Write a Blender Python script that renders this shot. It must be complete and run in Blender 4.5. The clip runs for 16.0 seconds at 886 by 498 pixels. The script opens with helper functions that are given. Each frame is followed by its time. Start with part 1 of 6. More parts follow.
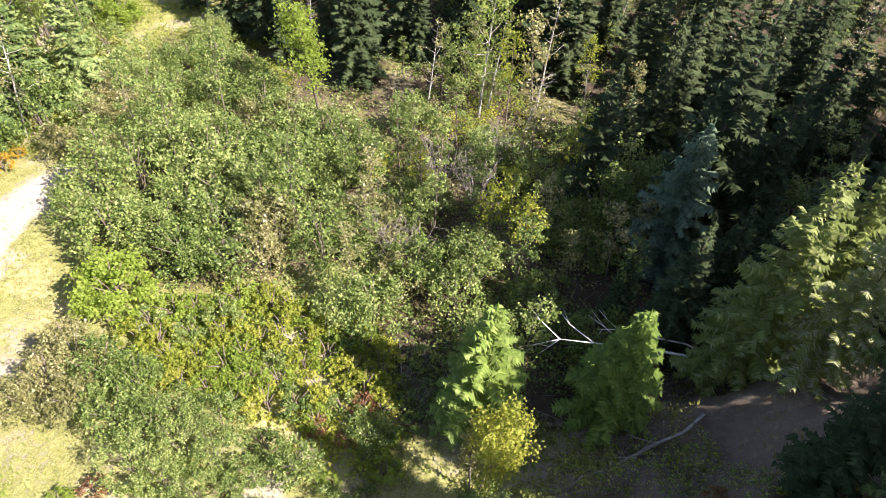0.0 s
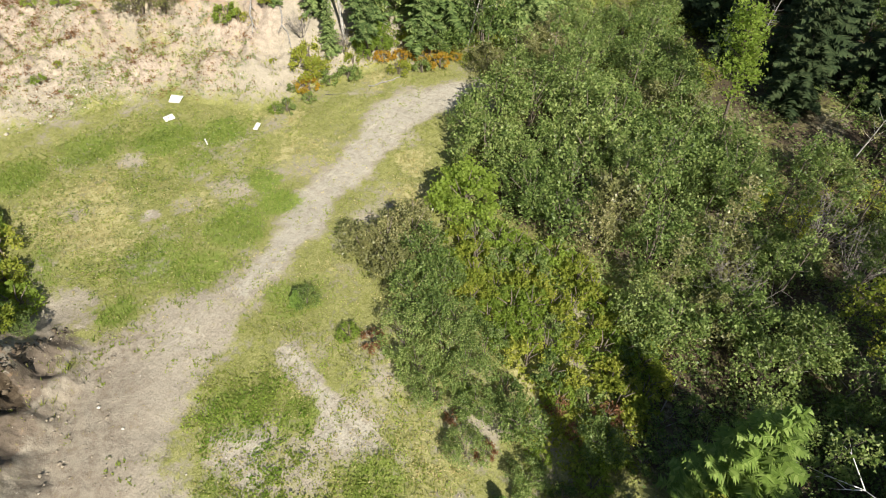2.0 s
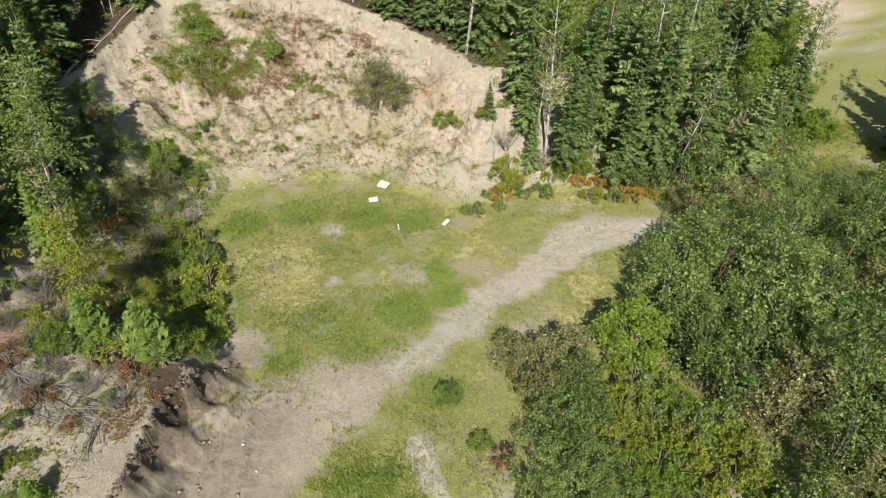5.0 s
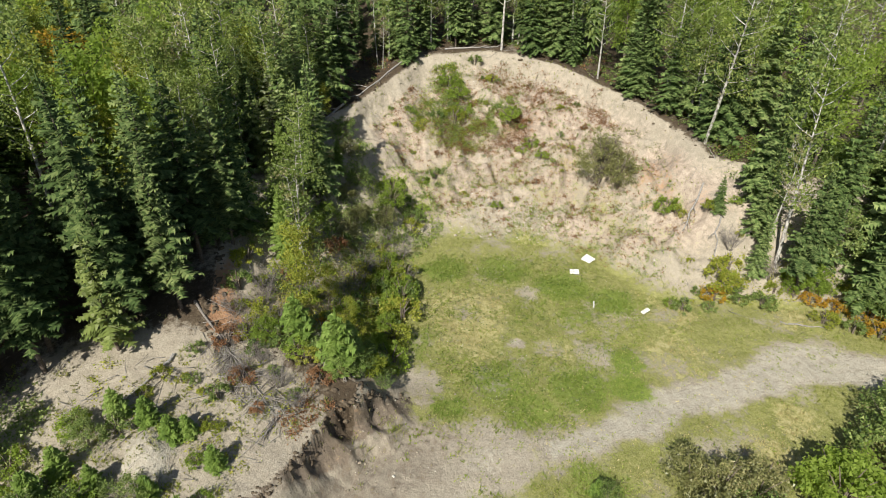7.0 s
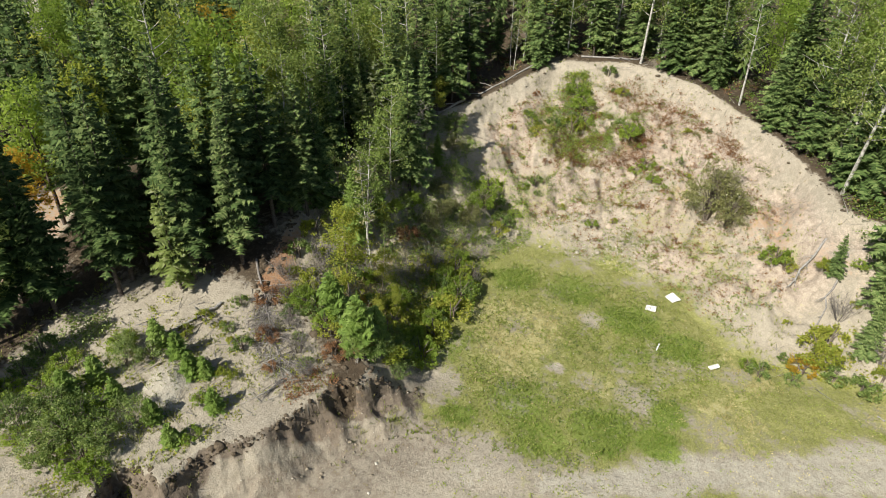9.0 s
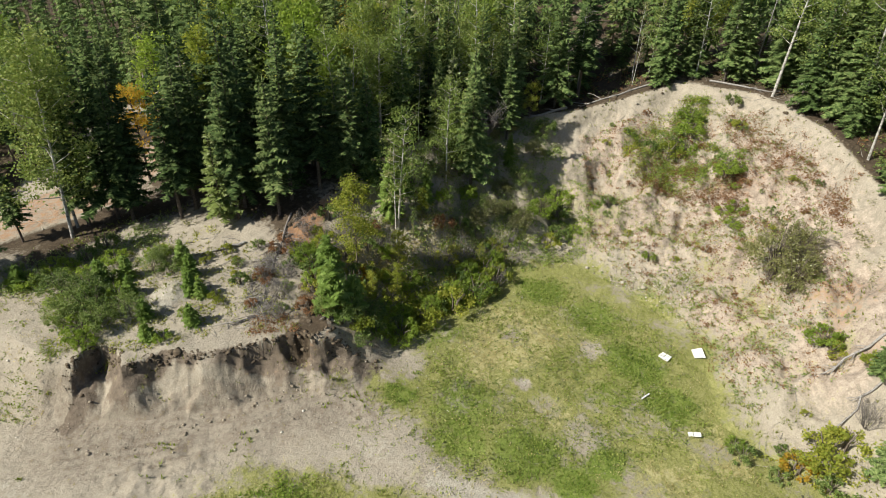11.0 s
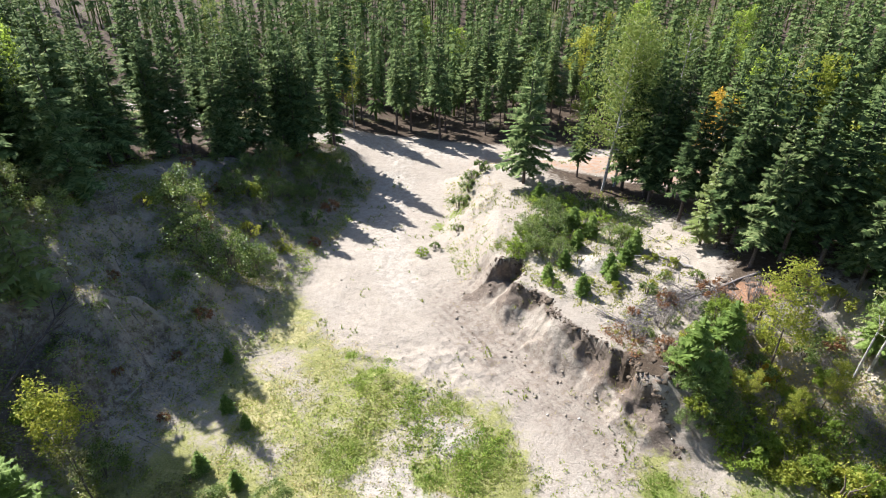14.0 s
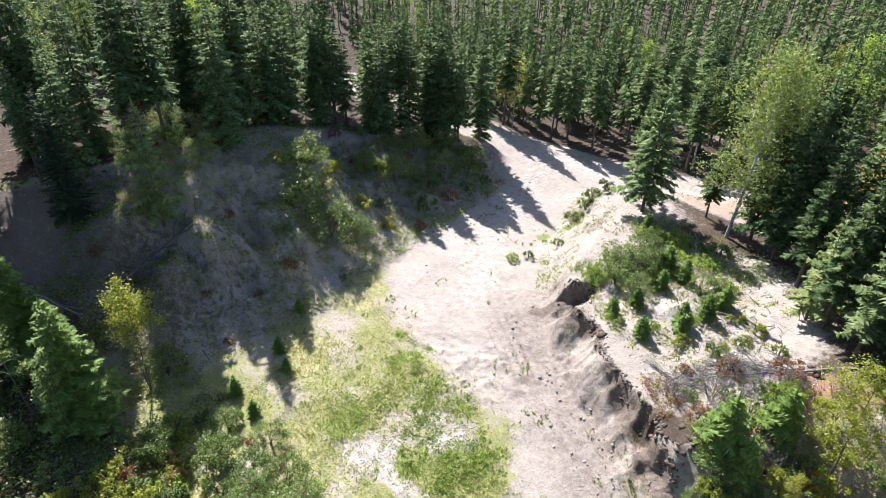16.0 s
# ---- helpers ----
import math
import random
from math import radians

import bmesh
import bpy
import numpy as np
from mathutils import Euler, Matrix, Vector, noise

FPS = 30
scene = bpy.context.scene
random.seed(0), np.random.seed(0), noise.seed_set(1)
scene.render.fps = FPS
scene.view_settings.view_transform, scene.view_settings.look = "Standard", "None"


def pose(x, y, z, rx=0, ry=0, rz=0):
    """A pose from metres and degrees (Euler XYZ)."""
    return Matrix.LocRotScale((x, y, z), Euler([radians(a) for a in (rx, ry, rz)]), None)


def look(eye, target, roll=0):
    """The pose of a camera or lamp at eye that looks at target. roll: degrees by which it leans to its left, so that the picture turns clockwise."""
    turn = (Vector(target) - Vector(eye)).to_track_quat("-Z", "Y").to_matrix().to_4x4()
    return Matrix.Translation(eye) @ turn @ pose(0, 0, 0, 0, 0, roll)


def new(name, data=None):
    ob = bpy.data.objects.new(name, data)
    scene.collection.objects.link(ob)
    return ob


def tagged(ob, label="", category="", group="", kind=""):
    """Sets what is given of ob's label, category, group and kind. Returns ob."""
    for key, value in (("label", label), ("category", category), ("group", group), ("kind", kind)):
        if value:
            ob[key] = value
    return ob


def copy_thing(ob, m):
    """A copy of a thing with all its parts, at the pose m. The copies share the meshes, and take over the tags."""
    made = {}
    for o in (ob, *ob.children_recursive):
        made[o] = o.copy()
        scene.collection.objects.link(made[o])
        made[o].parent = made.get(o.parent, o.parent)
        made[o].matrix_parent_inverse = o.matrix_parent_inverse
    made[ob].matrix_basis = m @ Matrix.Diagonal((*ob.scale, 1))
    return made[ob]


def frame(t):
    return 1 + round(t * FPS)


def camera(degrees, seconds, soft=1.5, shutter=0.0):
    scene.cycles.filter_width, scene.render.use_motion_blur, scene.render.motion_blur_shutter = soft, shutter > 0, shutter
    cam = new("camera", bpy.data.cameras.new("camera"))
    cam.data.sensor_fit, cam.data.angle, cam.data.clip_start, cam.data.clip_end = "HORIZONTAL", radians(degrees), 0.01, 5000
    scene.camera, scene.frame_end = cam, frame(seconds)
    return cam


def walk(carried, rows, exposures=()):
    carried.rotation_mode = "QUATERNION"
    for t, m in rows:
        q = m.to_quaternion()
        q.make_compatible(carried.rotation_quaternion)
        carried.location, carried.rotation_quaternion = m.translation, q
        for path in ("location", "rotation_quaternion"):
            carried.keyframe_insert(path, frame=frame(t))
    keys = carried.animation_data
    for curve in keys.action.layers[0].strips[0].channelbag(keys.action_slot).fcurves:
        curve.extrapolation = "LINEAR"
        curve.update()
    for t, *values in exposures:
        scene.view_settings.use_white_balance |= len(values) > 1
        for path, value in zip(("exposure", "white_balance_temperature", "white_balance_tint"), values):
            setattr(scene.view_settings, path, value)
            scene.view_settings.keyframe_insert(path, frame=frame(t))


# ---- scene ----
cam = camera(71.2, 16.0, soft=0.7)
PATH = [
    (0, (3.574, -6.129, 24.254), (3.689, -4.718, 22.841), 4.4),
    (0.5, (3.659, -6.078, 24.202), (3.527, -4.683, 22.776), 3.9),
    (1, (3.705, -6.001, 24.118), (3.342, -4.703, 22.64), 3.4),
    (1.3, (3.717, -5.959, 24.081), (3.211, -4.71, 22.603), 3.4),
    (1.5, (3.707, -5.94, 24.062), (3.121, -4.74, 22.574), 2.8),
    (2, (3.65, -5.925, 23.996), (2.833, -4.875, 22.503), 2.2),
    (2.5, (3.681, -5.906, 23.958), (2.746, -4.956, 22.467), 1.8),
    (3, (3.731, -5.92, 24.025), (2.781, -4.975, 22.54), 1.6),
    (3.2, (3.737, -5.908, 24.042), (2.748, -4.93, 22.605), 1.6),
    (5.3, (3.654, -5.886, 24.427), (2.239, -5.138, 23.229), 0.8),
    (5.5, (3.682, -5.88, 24.425), (2.212, -5.165, 23.272), 0.7),
    (6, (3.719, -5.899, 24.393), (2.155, -5.29, 23.305), 0.4),
    (6.5, (3.713, -5.857, 24.332), (2.087, -5.433, 23.248), 0.2),
    (7, (3.753, -5.546, 24.265), (2.087, -5.314, 23.183), 0.1),
    (7.5, (3.805, -4.713, 24.231), (2.125, -4.62, 23.15), 0.2),
    (8, (3.843, -3.283, 24.207), (2.162, -3.333, 23.126), 0.4),
    (8.5, (3.69, -1.377, 24.251), (2.021, -1.579, 23.167), 0.5),
    (8.7, (3.575, -0.461, 24.263), (1.914, -0.72, 23.179), 0.5),
    (10.8, (0.45, 11.224, 24.495), (-1.027, 10.429, 23.405), 1.1),
    (11, (-0.077, 12.205, 24.504), (-1.47, 11.271, 23.415), 1.1),
    (11.5, (-1.777, 14.343, 24.594), (-2.91, 13.108, 23.502), 0.9),
    (12, (-3.719, 15.89, 24.672), (-4.534, 14.426, 23.579), 0.9),
    (12.5, (-5.901, 16.86, 24.603), (-6.36, 15.247, 23.513), 0.5),
    (13, (-8.025, 17.29, 24.458), (-8.129, 15.613, 23.374), 0.3),
    (13.5, (-10.201, 17.304, 24.341), (-10.041, 15.627, 23.264), 0.3),
    (14, (-12.367, 16.967, 24.302), (-11.972, 15.326, 23.229), 0.5),
    (14.5, (-14.615, 16.249, 24.314), (-14.048, 14.66, 23.239), 0.7),
    (15, (-16.835, 15.393, 24.425), (-16.148, 13.852, 23.351), 1.1),
    (15.5, (-18.579, 14.669, 24.557), (-17.829, 13.157, 23.484), 1.7),
    (16, (-19.63, 14.032, 24.578), (-18.639, 12.67, 23.5), 1.4),
]
EXPOSURE = [(0, 1.8, 6650, 23), (1, 1.18, 6650, 16), (2, 0.75, 6750, 8), (3, 0.53, 6800, 7), (5.5, 0.48, 6600, 8), (8.5, 0.53, 6600, 7), (11, 0.5, 6600, 7),
            (12, 0.66, 6350, 8), (13, 1.06, 6100, 13), (14.5, 1.34, 5880, 18), (16, 1.42, 5750, 21)]
walk(cam, [(t, look(eye, target, roll)) for t, eye, target, roll in PATH], EXPOSURE)

# ---- world and sun ----
SUN_DIR = Vector((0.86 * 0.735, -0.51 * 0.735, 0.678)).normalized()   # towards the sun
world = bpy.data.worlds.new("sky")
scene.world = world
world.use_nodes = True
wn = world.node_tree
sky = wn.nodes.new("ShaderNodeTexSky")
sky.sky_type, sky.sun_disc = "NISHITA", False
sky.sun_elevation = math.asin(SUN_DIR.z)
sky.sun_rotation = math.atan2(SUN_DIR.x, SUN_DIR.y)
wn.nodes["Background"].inputs[1].default_value = 0.07
wn.links.new(sky.outputs[0], wn.nodes["Background"].inputs[0])
sun_data = bpy.data.lights.new("sun", "SUN")
sun_data.energy, sun_data.angle, sun_data.color = 4.8, radians(0.53), (1.0, 0.965, 0.9)
sun = new("sun", sun_data)
sun.matrix_world = look(SUN_DIR * 200, (0, 0, 0))


# ---- materials ----
def material(name, rough=0.9, spec=0.2):
    m = bpy.data.materials.new(name)
    m.use_nodes = True
    b = m.node_tree.nodes["Principled BSDF"]
    b.inputs["Roughness"].default_value = rough
    b.inputs["Specular IOR Level"].default_value = spec
    return m, m.node_tree, b


def node(t, kind, **inputs):
    n = t.nodes.new(kind)
    for k, v in inputs.items():
        n.inputs[k].default_value = v
    return n


def noise_tex(t, scale, detail=5.0, rough=0.6, coord=None):
    n = node(t, "ShaderNodeTexNoise", Scale=scale, Detail=detail, Roughness=rough)
    if coord is not None:
        t.links.new(coord, n.inputs["Vector"])
    return n.outputs["Fac"]


def ramp(t, fac, stops):
    r = t.nodes.new("ShaderNodeValToRGB")
    el = r.color_ramp.elements
    while len(el) < len(stops):
        el.new(0.5)
    for e, (p, c) in zip(el, stops):
        e.position, e.color = p, (*c, 1)
    t.links.new(fac, r.inputs[0])
    return r.outputs[0]


def mix(t, fac, a, b, mode="MIX"):
    n = t.nodes.new("ShaderNodeMix")
    n.data_type, n.blend_type = "RGBA", mode
    for sock, v in ((n.inputs[0], fac), (n.inputs[6], a), (n.inputs[7], b)):
        if isinstance(v, (int, float)):
            sock.default_value = v
        elif isinstance(v, tuple):
            sock.default_value = (*v, 1)
        else:
            t.links.new(v, sock)
    return n.outputs[2]


def maths(t, op, a, b=0.0, clamp=False):
    n = t.nodes.new("ShaderNodeMath")
    n.operation, n.use_clamp = op, clamp
    for sock, v in ((n.inputs[0], a), (n.inputs[1], b)):
        if isinstance(v, (int, float)):
            sock.default_value = v
        else:
            t.links.new(v, sock)
    return n.outputs[0]


def leaf_material(name, stops, translucent=0.3, rough=0.6, spec=0.2):
    """Leaves or needles: colour varies tree by tree and leaf by leaf, and some light passes through."""
    m, t, b = material(name, rough, spec)
    geo, info = t.nodes.new("ShaderNodeNewGeometry"), t.nodes.new("ShaderNodeObjectInfo")
    f = maths(t, "ADD", maths(t, "MULTIPLY", geo.outputs["Random Per Island"], 0.58), 0.08)
    f = maths(t, "ADD", f, maths(t, "MULTIPLY", info.outputs["Random"], 0.3))
    col = ramp(t, f, stops)
    t.links.new(col, b.inputs["Base Color"])
    tr = t.nodes.new("ShaderNodeBsdfTranslucent")
    t.links.new(mix(t, 1.0, col, (1.25, 1.2, 0.9), "MULTIPLY"), tr.inputs[0])
    ms = t.nodes.new("ShaderNodeMixShader")
    ms.inputs[0].default_value = translucent
    t.links.new(b.outputs[0], ms.inputs[1])
    t.links.new(tr.outputs[0], ms.inputs[2])
    t.links.new(ms.outputs[0], t.nodes["Material Output"].inputs[0])
    return m


def bark_material(name, dark, light, scale=14.0, lo=0.35, hi=0.65):
    m, t, b = material(name, 0.9, 0.15)
    tc = t.nodes.new("ShaderNodeTexCoord")
    f = noise_tex(t, scale, 6, 0.7, tc.outputs["Object"])
    t.links.new(ramp(t, f, [(lo, dark), (hi, light)]), b.inputs["Base Color"])
    bump = node(t, "ShaderNodeBump", Strength=0.5, Distance=0.03)
    t.links.new(f, bump.inputs["Height"])
    t.links.new(bump.outputs[0], b.inputs["Normal"])
    return m


SPRUCE = leaf_material("spruce needles", [(0.0, (0.015, 0.032, 0.011)), (0.5, (0.11, 0.165, 0.05)), (1.0, (0.30, 0.35, 0.13))], 0.12, 0.8, 0.06)
FAR_SPRUCE = leaf_material("distant spruce needles", [(0.0, (0.012, 0.028, 0.009)), (0.5, (0.09, 0.14, 0.042)), (1.0, (0.21, 0.255, 0.09))], 0.12, 0.85, 0.05)
# needle colour lowered halfway, in place of shade from neighbouring trees
HALF_SHADED_SPRUCE = leaf_material("half-shaded spruce needles", [(0.0, (0.013, 0.027, 0.01)), (0.5, (0.08, 0.122, 0.038)), (1.0, (0.23, 0.27, 0.1))], 0.1, 0.8, 0.06)
# spruce needles darkened to stand in for the shade of the northern woods
SHADED_SPRUCE = leaf_material("spruce needles coloured as in shade", [(0.0, (0.02, 0.036, 0.016)), (0.6, (0.05, 0.072, 0.03)), (1.0, (0.105, 0.125, 0.055))], 0.1, 0.8, 0.1)
SPRUCE_BLUE = leaf_material("blue spruce needles", [(0.0, (0.05, 0.1, 0.055)), (1.0, (0.21, 0.29, 0.19))], 0.25)
SPRUCE_YOUNG = leaf_material("young spruce needles", [(0.0, (0.08, 0.14, 0.028)), (0.6, (0.20, 0.29, 0.06)), (1.0, (0.34, 0.42, 0.13))], 0.35)
SPRUCE_DRY = leaf_material("dry grey needles", [(0.0, (0.10, 0.14, 0.04)), (0.6, (0.24, 0.29, 0.08)), (1.0, (0.46, 0.46, 0.32))], 0.3)
ALDER = leaf_material("alder leaves", [(0.0, (0.03, 0.058, 0.014)), (0.45, (0.132, 0.196, 0.045)), (1.0, (0.38, 0.43, 0.15))], 0.34, 0.45, 0.3)
OLIVE = leaf_material("brownish leaves", [(0.0, (0.11, 0.12, 0.04)), (0.6, (0.22, 0.22, 0.08)), (1.0, (0.46, 0.41, 0.21))], 0.3, 0.4, 0.5)
FLOWER = leaf_material("pale flower heads", [(0.0, (0.45, 0.44, 0.38)), (1.0, (0.7, 0.69, 0.64))], 0.3)
LIME = leaf_material("lime green leaves", [(0.0, (0.12, 0.195, 0.028)), (1.0, (0.40, 0.50, 0.10))], 0.6)
YELLOW = leaf_material("yellowing leaves", [(0.0, (0.13, 0.19, 0.025)), (0.55, (0.29, 0.325, 0.05)), (1.0, (0.52, 0.49, 0.11))], 0.5)
ORANGE = leaf_material("orange leaves", [(0.0, (0.28, 0.27, 0.03)), (0.6, (0.5, 0.32, 0.045)), (1.0, (0.54, 0.27, 0.06))], 0.55)
RED = leaf_material("russet leaves", [(0.0, (0.13, 0.08, 0.04)), (0.5, (0.24, 0.12, 0.06)), (1.0, (0.35, 0.21, 0.11))], 0.4)
POPLAR = leaf_material("birch leaves", [(0.0, (0.09, 0.14, 0.03)), (0.6, (0.2, 0.26, 0.06)), (1.0, (0.42, 0.44, 0.15))], 0.35)
WEED = leaf_material("meadow herbs", [(0.0, (0.13, 0.185, 0.035)), (0.6, (0.23, 0.285, 0.06)), (1.0, (0.40, 0.42, 0.13))], 0.45)
STRAW = leaf_material("dry grass stalks", [(0.0, (0.26, 0.22, 0.09)), (0.6, (0.45, 0.38, 0.18)), (1.0, (0.6, 0.53, 0.32))], 0.4)
GRASS = leaf_material("grass blades", [(0.0, (0.13, 0.19, 0.028)), (0.5, (0.24, 0.27, 0.06)), (1.0, (0.40, 0.38, 0.15))], 0.5)
LUSH_GRASS = leaf_material("fresh grass blades", [(0.0, (0.07, 0.14, 0.016)), (0.5, (0.16, 0.25, 0.035)), (1.0, (0.30, 0.36, 0.09))], 0.5)
BARK = bark_material("spruce bark", (0.06, 0.045, 0.035), (0.17, 0.14, 0.115))
BIRCH = bark_material("birch bark", (0.12, 0.105, 0.09), (0.52, 0.49, 0.44), 4.0, 0.34, 0.56)
DEADWOOD = bark_material("weathered dead wood", (0.16, 0.145, 0.13), (0.38, 0.355, 0.325), 8.0)
BRUSHWOOD = bark_material("grey brushwood", (0.12, 0.1, 0.088), (0.27, 0.245, 0.22), 9.0)
TWIG = bark_material("brush stems", (0.09, 0.07, 0.055), (0.24, 0.2, 0.16))

GROUND, t, b = material("soil, gravel, turf and forest litter", 0.95, 0.12)
tc = t.nodes.new("ShaderNodeTexCoord").outputs["Object"]
n_big, n_mid, n_fine, n_grit = (noise_tex(t, s_, d_, r_, tc) for s_, d_, r_ in ((0.2, 5, 0.65), (0.6, 8, 0.72), (2.6, 8, 0.75), (13.0, 5, 0.75)))


def mask(name):
    a = t.nodes.new("ShaderNodeAttribute")
    a.attribute_name = name
    return a.outputs["Fac"]


soil = ramp(t, n_mid, [(0.3, (0.235, 0.195, 0.145)), (0.5, (0.37, 0.32, 0.245)), (0.68, (0.45, 0.395, 0.31))])
soil = mix(t, 0.45, soil, ramp(t, n_big, [(0.35, (0.27, 0.235, 0.18)), (0.65, (0.455, 0.40, 0.315))]))
soil = mix(t, 0.4, soil, ramp(t, n_fine, [(0.34, (0.17, 0.14, 0.1)), (0.5, (0.35, 0.305, 0.235)), (0.66, (0.52, 0.46, 0.365))]))
soil = mix(t, 0.27, soil, ramp(t, n_grit, [(0.36, (0.13, 0.105, 0.078)), (0.5, (0.33, 0.285, 0.215)), (0.64, (0.56, 0.50, 0.40))]))
sand = ramp(t, n_fine, [(0.36, (0.2, 0.145, 0.105)), (0.5, (0.37, 0.295, 0.23)), (0.64, (0.56, 0.465, 0.375))])
sand = mix(t, 0.3, sand, ramp(t, n_grit, [(0.38, (0.14, 0.11, 0.085)), (0.5, (0.37, 0.31, 0.24)), (0.61, (0.6, 0.53, 0.43))]))
red = ramp(t, n_fine, [(0.25, (0.22, 0.11, 0.06)), (0.75, (0.42, 0.26, 0.15))])
turf = ramp(t, n_fine, [(0.3, (0.12, 0.14, 0.034)), (0.5, (0.235, 0.235, 0.075)), (0.7, (0.37, 0.345, 0.15))])
turf = mix(t, 0.35, turf, ramp(t, n_grit, [(0.36, (0.06, 0.075, 0.016)), (0.5, (0.22, 0.22, 0.07)), (0.64, (0.45, 0.42, 0.21))]))
lush = ramp(t, n_fine, [(0.3, (0.07, 0.12, 0.014)), (0.5, (0.17, 0.217, 0.046)), (0.7, (0.29, 0.31, 0.1))])
lush = mix(t, 0.35, lush, ramp(t, n_grit, [(0.36, (0.03, 0.06, 0.008)), (0.5, (0.15, 0.2, 0.03)), (0.64, (0.33, 0.36, 0.11))]))
dry_turf = ramp(t, n_fine, [(0.3, (0.22, 0.19, 0.075)), (0.5, (0.36, 0.325, 0.14)), (0.7, (0.48, 0.43, 0.235))])
litter = ramp(t, n_fine, [(0.25, (0.03, 0.022, 0.014)), (0.5, (0.075, 0.055, 0.036)), (0.75, (0.14, 0.11, 0.075))])
dust = ramp(t, n_fine, [(0.3, (0.30, 0.265, 0.205)), (0.5, (0.40, 0.36, 0.285)), (0.7, (0.49, 0.445, 0.36))])
dust = mix(t, 0.18, dust, ramp(t, n_grit, [(0.36, (0.16, 0.14, 0.11)), (0.5, (0.38, 0.34, 0.27)), (0.64, (0.6, 0.55, 0.46))]))
# dark soil tone for damp ground and for shade under the dug lip
dark_soil = ramp(t, n_fine, [(0.3, (0.09, 0.07, 0.052)), (0.7, (0.25, 0.2, 0.15))])
col = soil
for nm, c in (("dust", dust), ("damp_shade", dark_soil), ("sand", sand), ("rust", red), ("turf", turf), ("straw", dry_turf), ("lush", lush), ("litter", litter)):
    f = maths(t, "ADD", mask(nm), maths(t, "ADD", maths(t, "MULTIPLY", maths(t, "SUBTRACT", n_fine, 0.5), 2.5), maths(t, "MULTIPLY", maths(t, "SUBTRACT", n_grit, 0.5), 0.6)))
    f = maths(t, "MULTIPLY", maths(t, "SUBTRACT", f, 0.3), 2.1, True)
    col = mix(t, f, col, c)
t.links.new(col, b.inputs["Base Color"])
hgt = maths(t, "ADD", maths(t, "MULTIPLY", n_fine, 0.4), maths(t, "ADD", maths(t, "MULTIPLY", n_grit, 0.13), n_mid))
bump = node(t, "ShaderNodeBump", Strength=0.8, Distance=0.22)
t.links.new(hgt, bump.inputs["Height"])
t.links.new(bump.outputs[0], b.inputs["Normal"])


# ---- terrain ----
def value_noise(x, y, seed=0):
    xi, yi = np.floor(x).astype(np.int64), np.floor(y).astype(np.int64)
    fx, fy = x - xi, y - yi
    fx, fy = fx * fx * (3 - 2 * fx), fy * fy * (3 - 2 * fy)

    def h(a, c):
        n = (a * 374761393 + c * 668265263 + seed * 1442695041) & 0xFFFFFFFF
        n = ((n ^ (n >> 13)) * 1274126177) & 0xFFFFFFFF
        return ((n ^ (n >> 16)) & 0xFFFF) / 65535.0
    return (h(xi, yi) * (1 - fx) + h(xi + 1, yi) * fx) * (1 - fy) + (h(xi, yi + 1) * (1 - fx) + h(xi + 1, yi + 1) * fx) * fy


def fbm(x, y, scale, octaves=4, seed=0):
    s, a, tot = np.zeros_like(x), 1.0, 0.0
    for o in range(octaves):
        s += a * value_noise(x * scale * 2 ** o + 17.3 * o, y * scale * 2 ** o - 9.1 * o, seed + o)
        tot += a
        a *= 0.5
    return s / tot - 0.5


def edge_distance(x, y, poly, closed=True):
    d = np.full(x.shape, 1e9)
    n = len(poly)
    for i in range(n if closed else n - 1):
        ax, ay = poly[i][:2]
        bx, by = poly[(i + 1) % n][:2]
        ux, uy = bx - ax, by - ay
        k = np.clip(((x - ax) * ux + (y - ay) * uy) / (ux * ux + uy * uy), 0, 1)
        d = np.minimum(d, np.hypot(x - ax - k * ux, y - ay - k * uy))
    return d


def inside(x, y, poly):
    r = np.zeros(x.shape, bool)
    n = len(poly)
    for i in range(n):
        ax, ay = poly[i][:2]
        bx, by = poly[(i + 1) % n][:2]
        if ay != by:
            r ^= ((ay > y) != (by > y)) & (x < (bx - ax) * (y - ay) / (by - ay) + ax)
    return r


def blend(x, y, pts, sigma):
    d2 = np.stack([(x - p[0]) ** 2 + (y - p[1]) ** 2 for p in pts])
    w = np.exp(-(d2 - d2.min(0)) / (2 * sigma * sigma))
    return (w * np.array([p[2] for p in pts]).reshape(-1, *([1] * x.ndim))).sum(0) / w.sum(0)


def smooth(a, lo, hi):
    k = np.clip((a - lo) / (hi - lo), 0, 1)
    return k * k * (3 - 2 * k)


FLOOR = [(-30, 5, 0.0), (-22, 3, 0.2), (-25, 10, 0.0), (-8, -9, 1.2), (-3, -8, 1.3), (1, -22, 0.7), (2.5, -6, 0.0), (2, 1, 0.5), (-7, -3, 1.1), (-12, 4, 0.7),
         (-18, 18, 0.7), (4, -35, 1.0), (8, -44, 0.0), (5, 25, 0.5), (-2, -15, 1.0), (16, -34, 2.4), (0, 60, 1.0), (-16, -4, 0.9), (-15, -45, 1.5), (12, 12, 0.8)]
W_TOE = [(-1.5, -30, 0), (-3.6, -20, 0), (-6.2, -14.6, 0), (-8.6, -11.6, 0), (-13.2, -6.8, 0), (-16.8, -3.8, 0), (-19.5, -4.2, 0), (-22, -5.4, 0), (-26, -5.0, 0),
         (-31, -3.5, 0), (-34.9, 0.5, 0), (-33.9, 5.5, 0), (-31.5, 9.6, 0), (-26, 12, 0), (-24.6, 16, 0), (-23, 20, 0), (-21, 27, 0), (-24, 45, 0), (-40, 90, 0),
         (-900, 300, 0), (-900, -500, 0), (-80, -90, 0), (-20, -42, 0), (-7, -34, 0)]
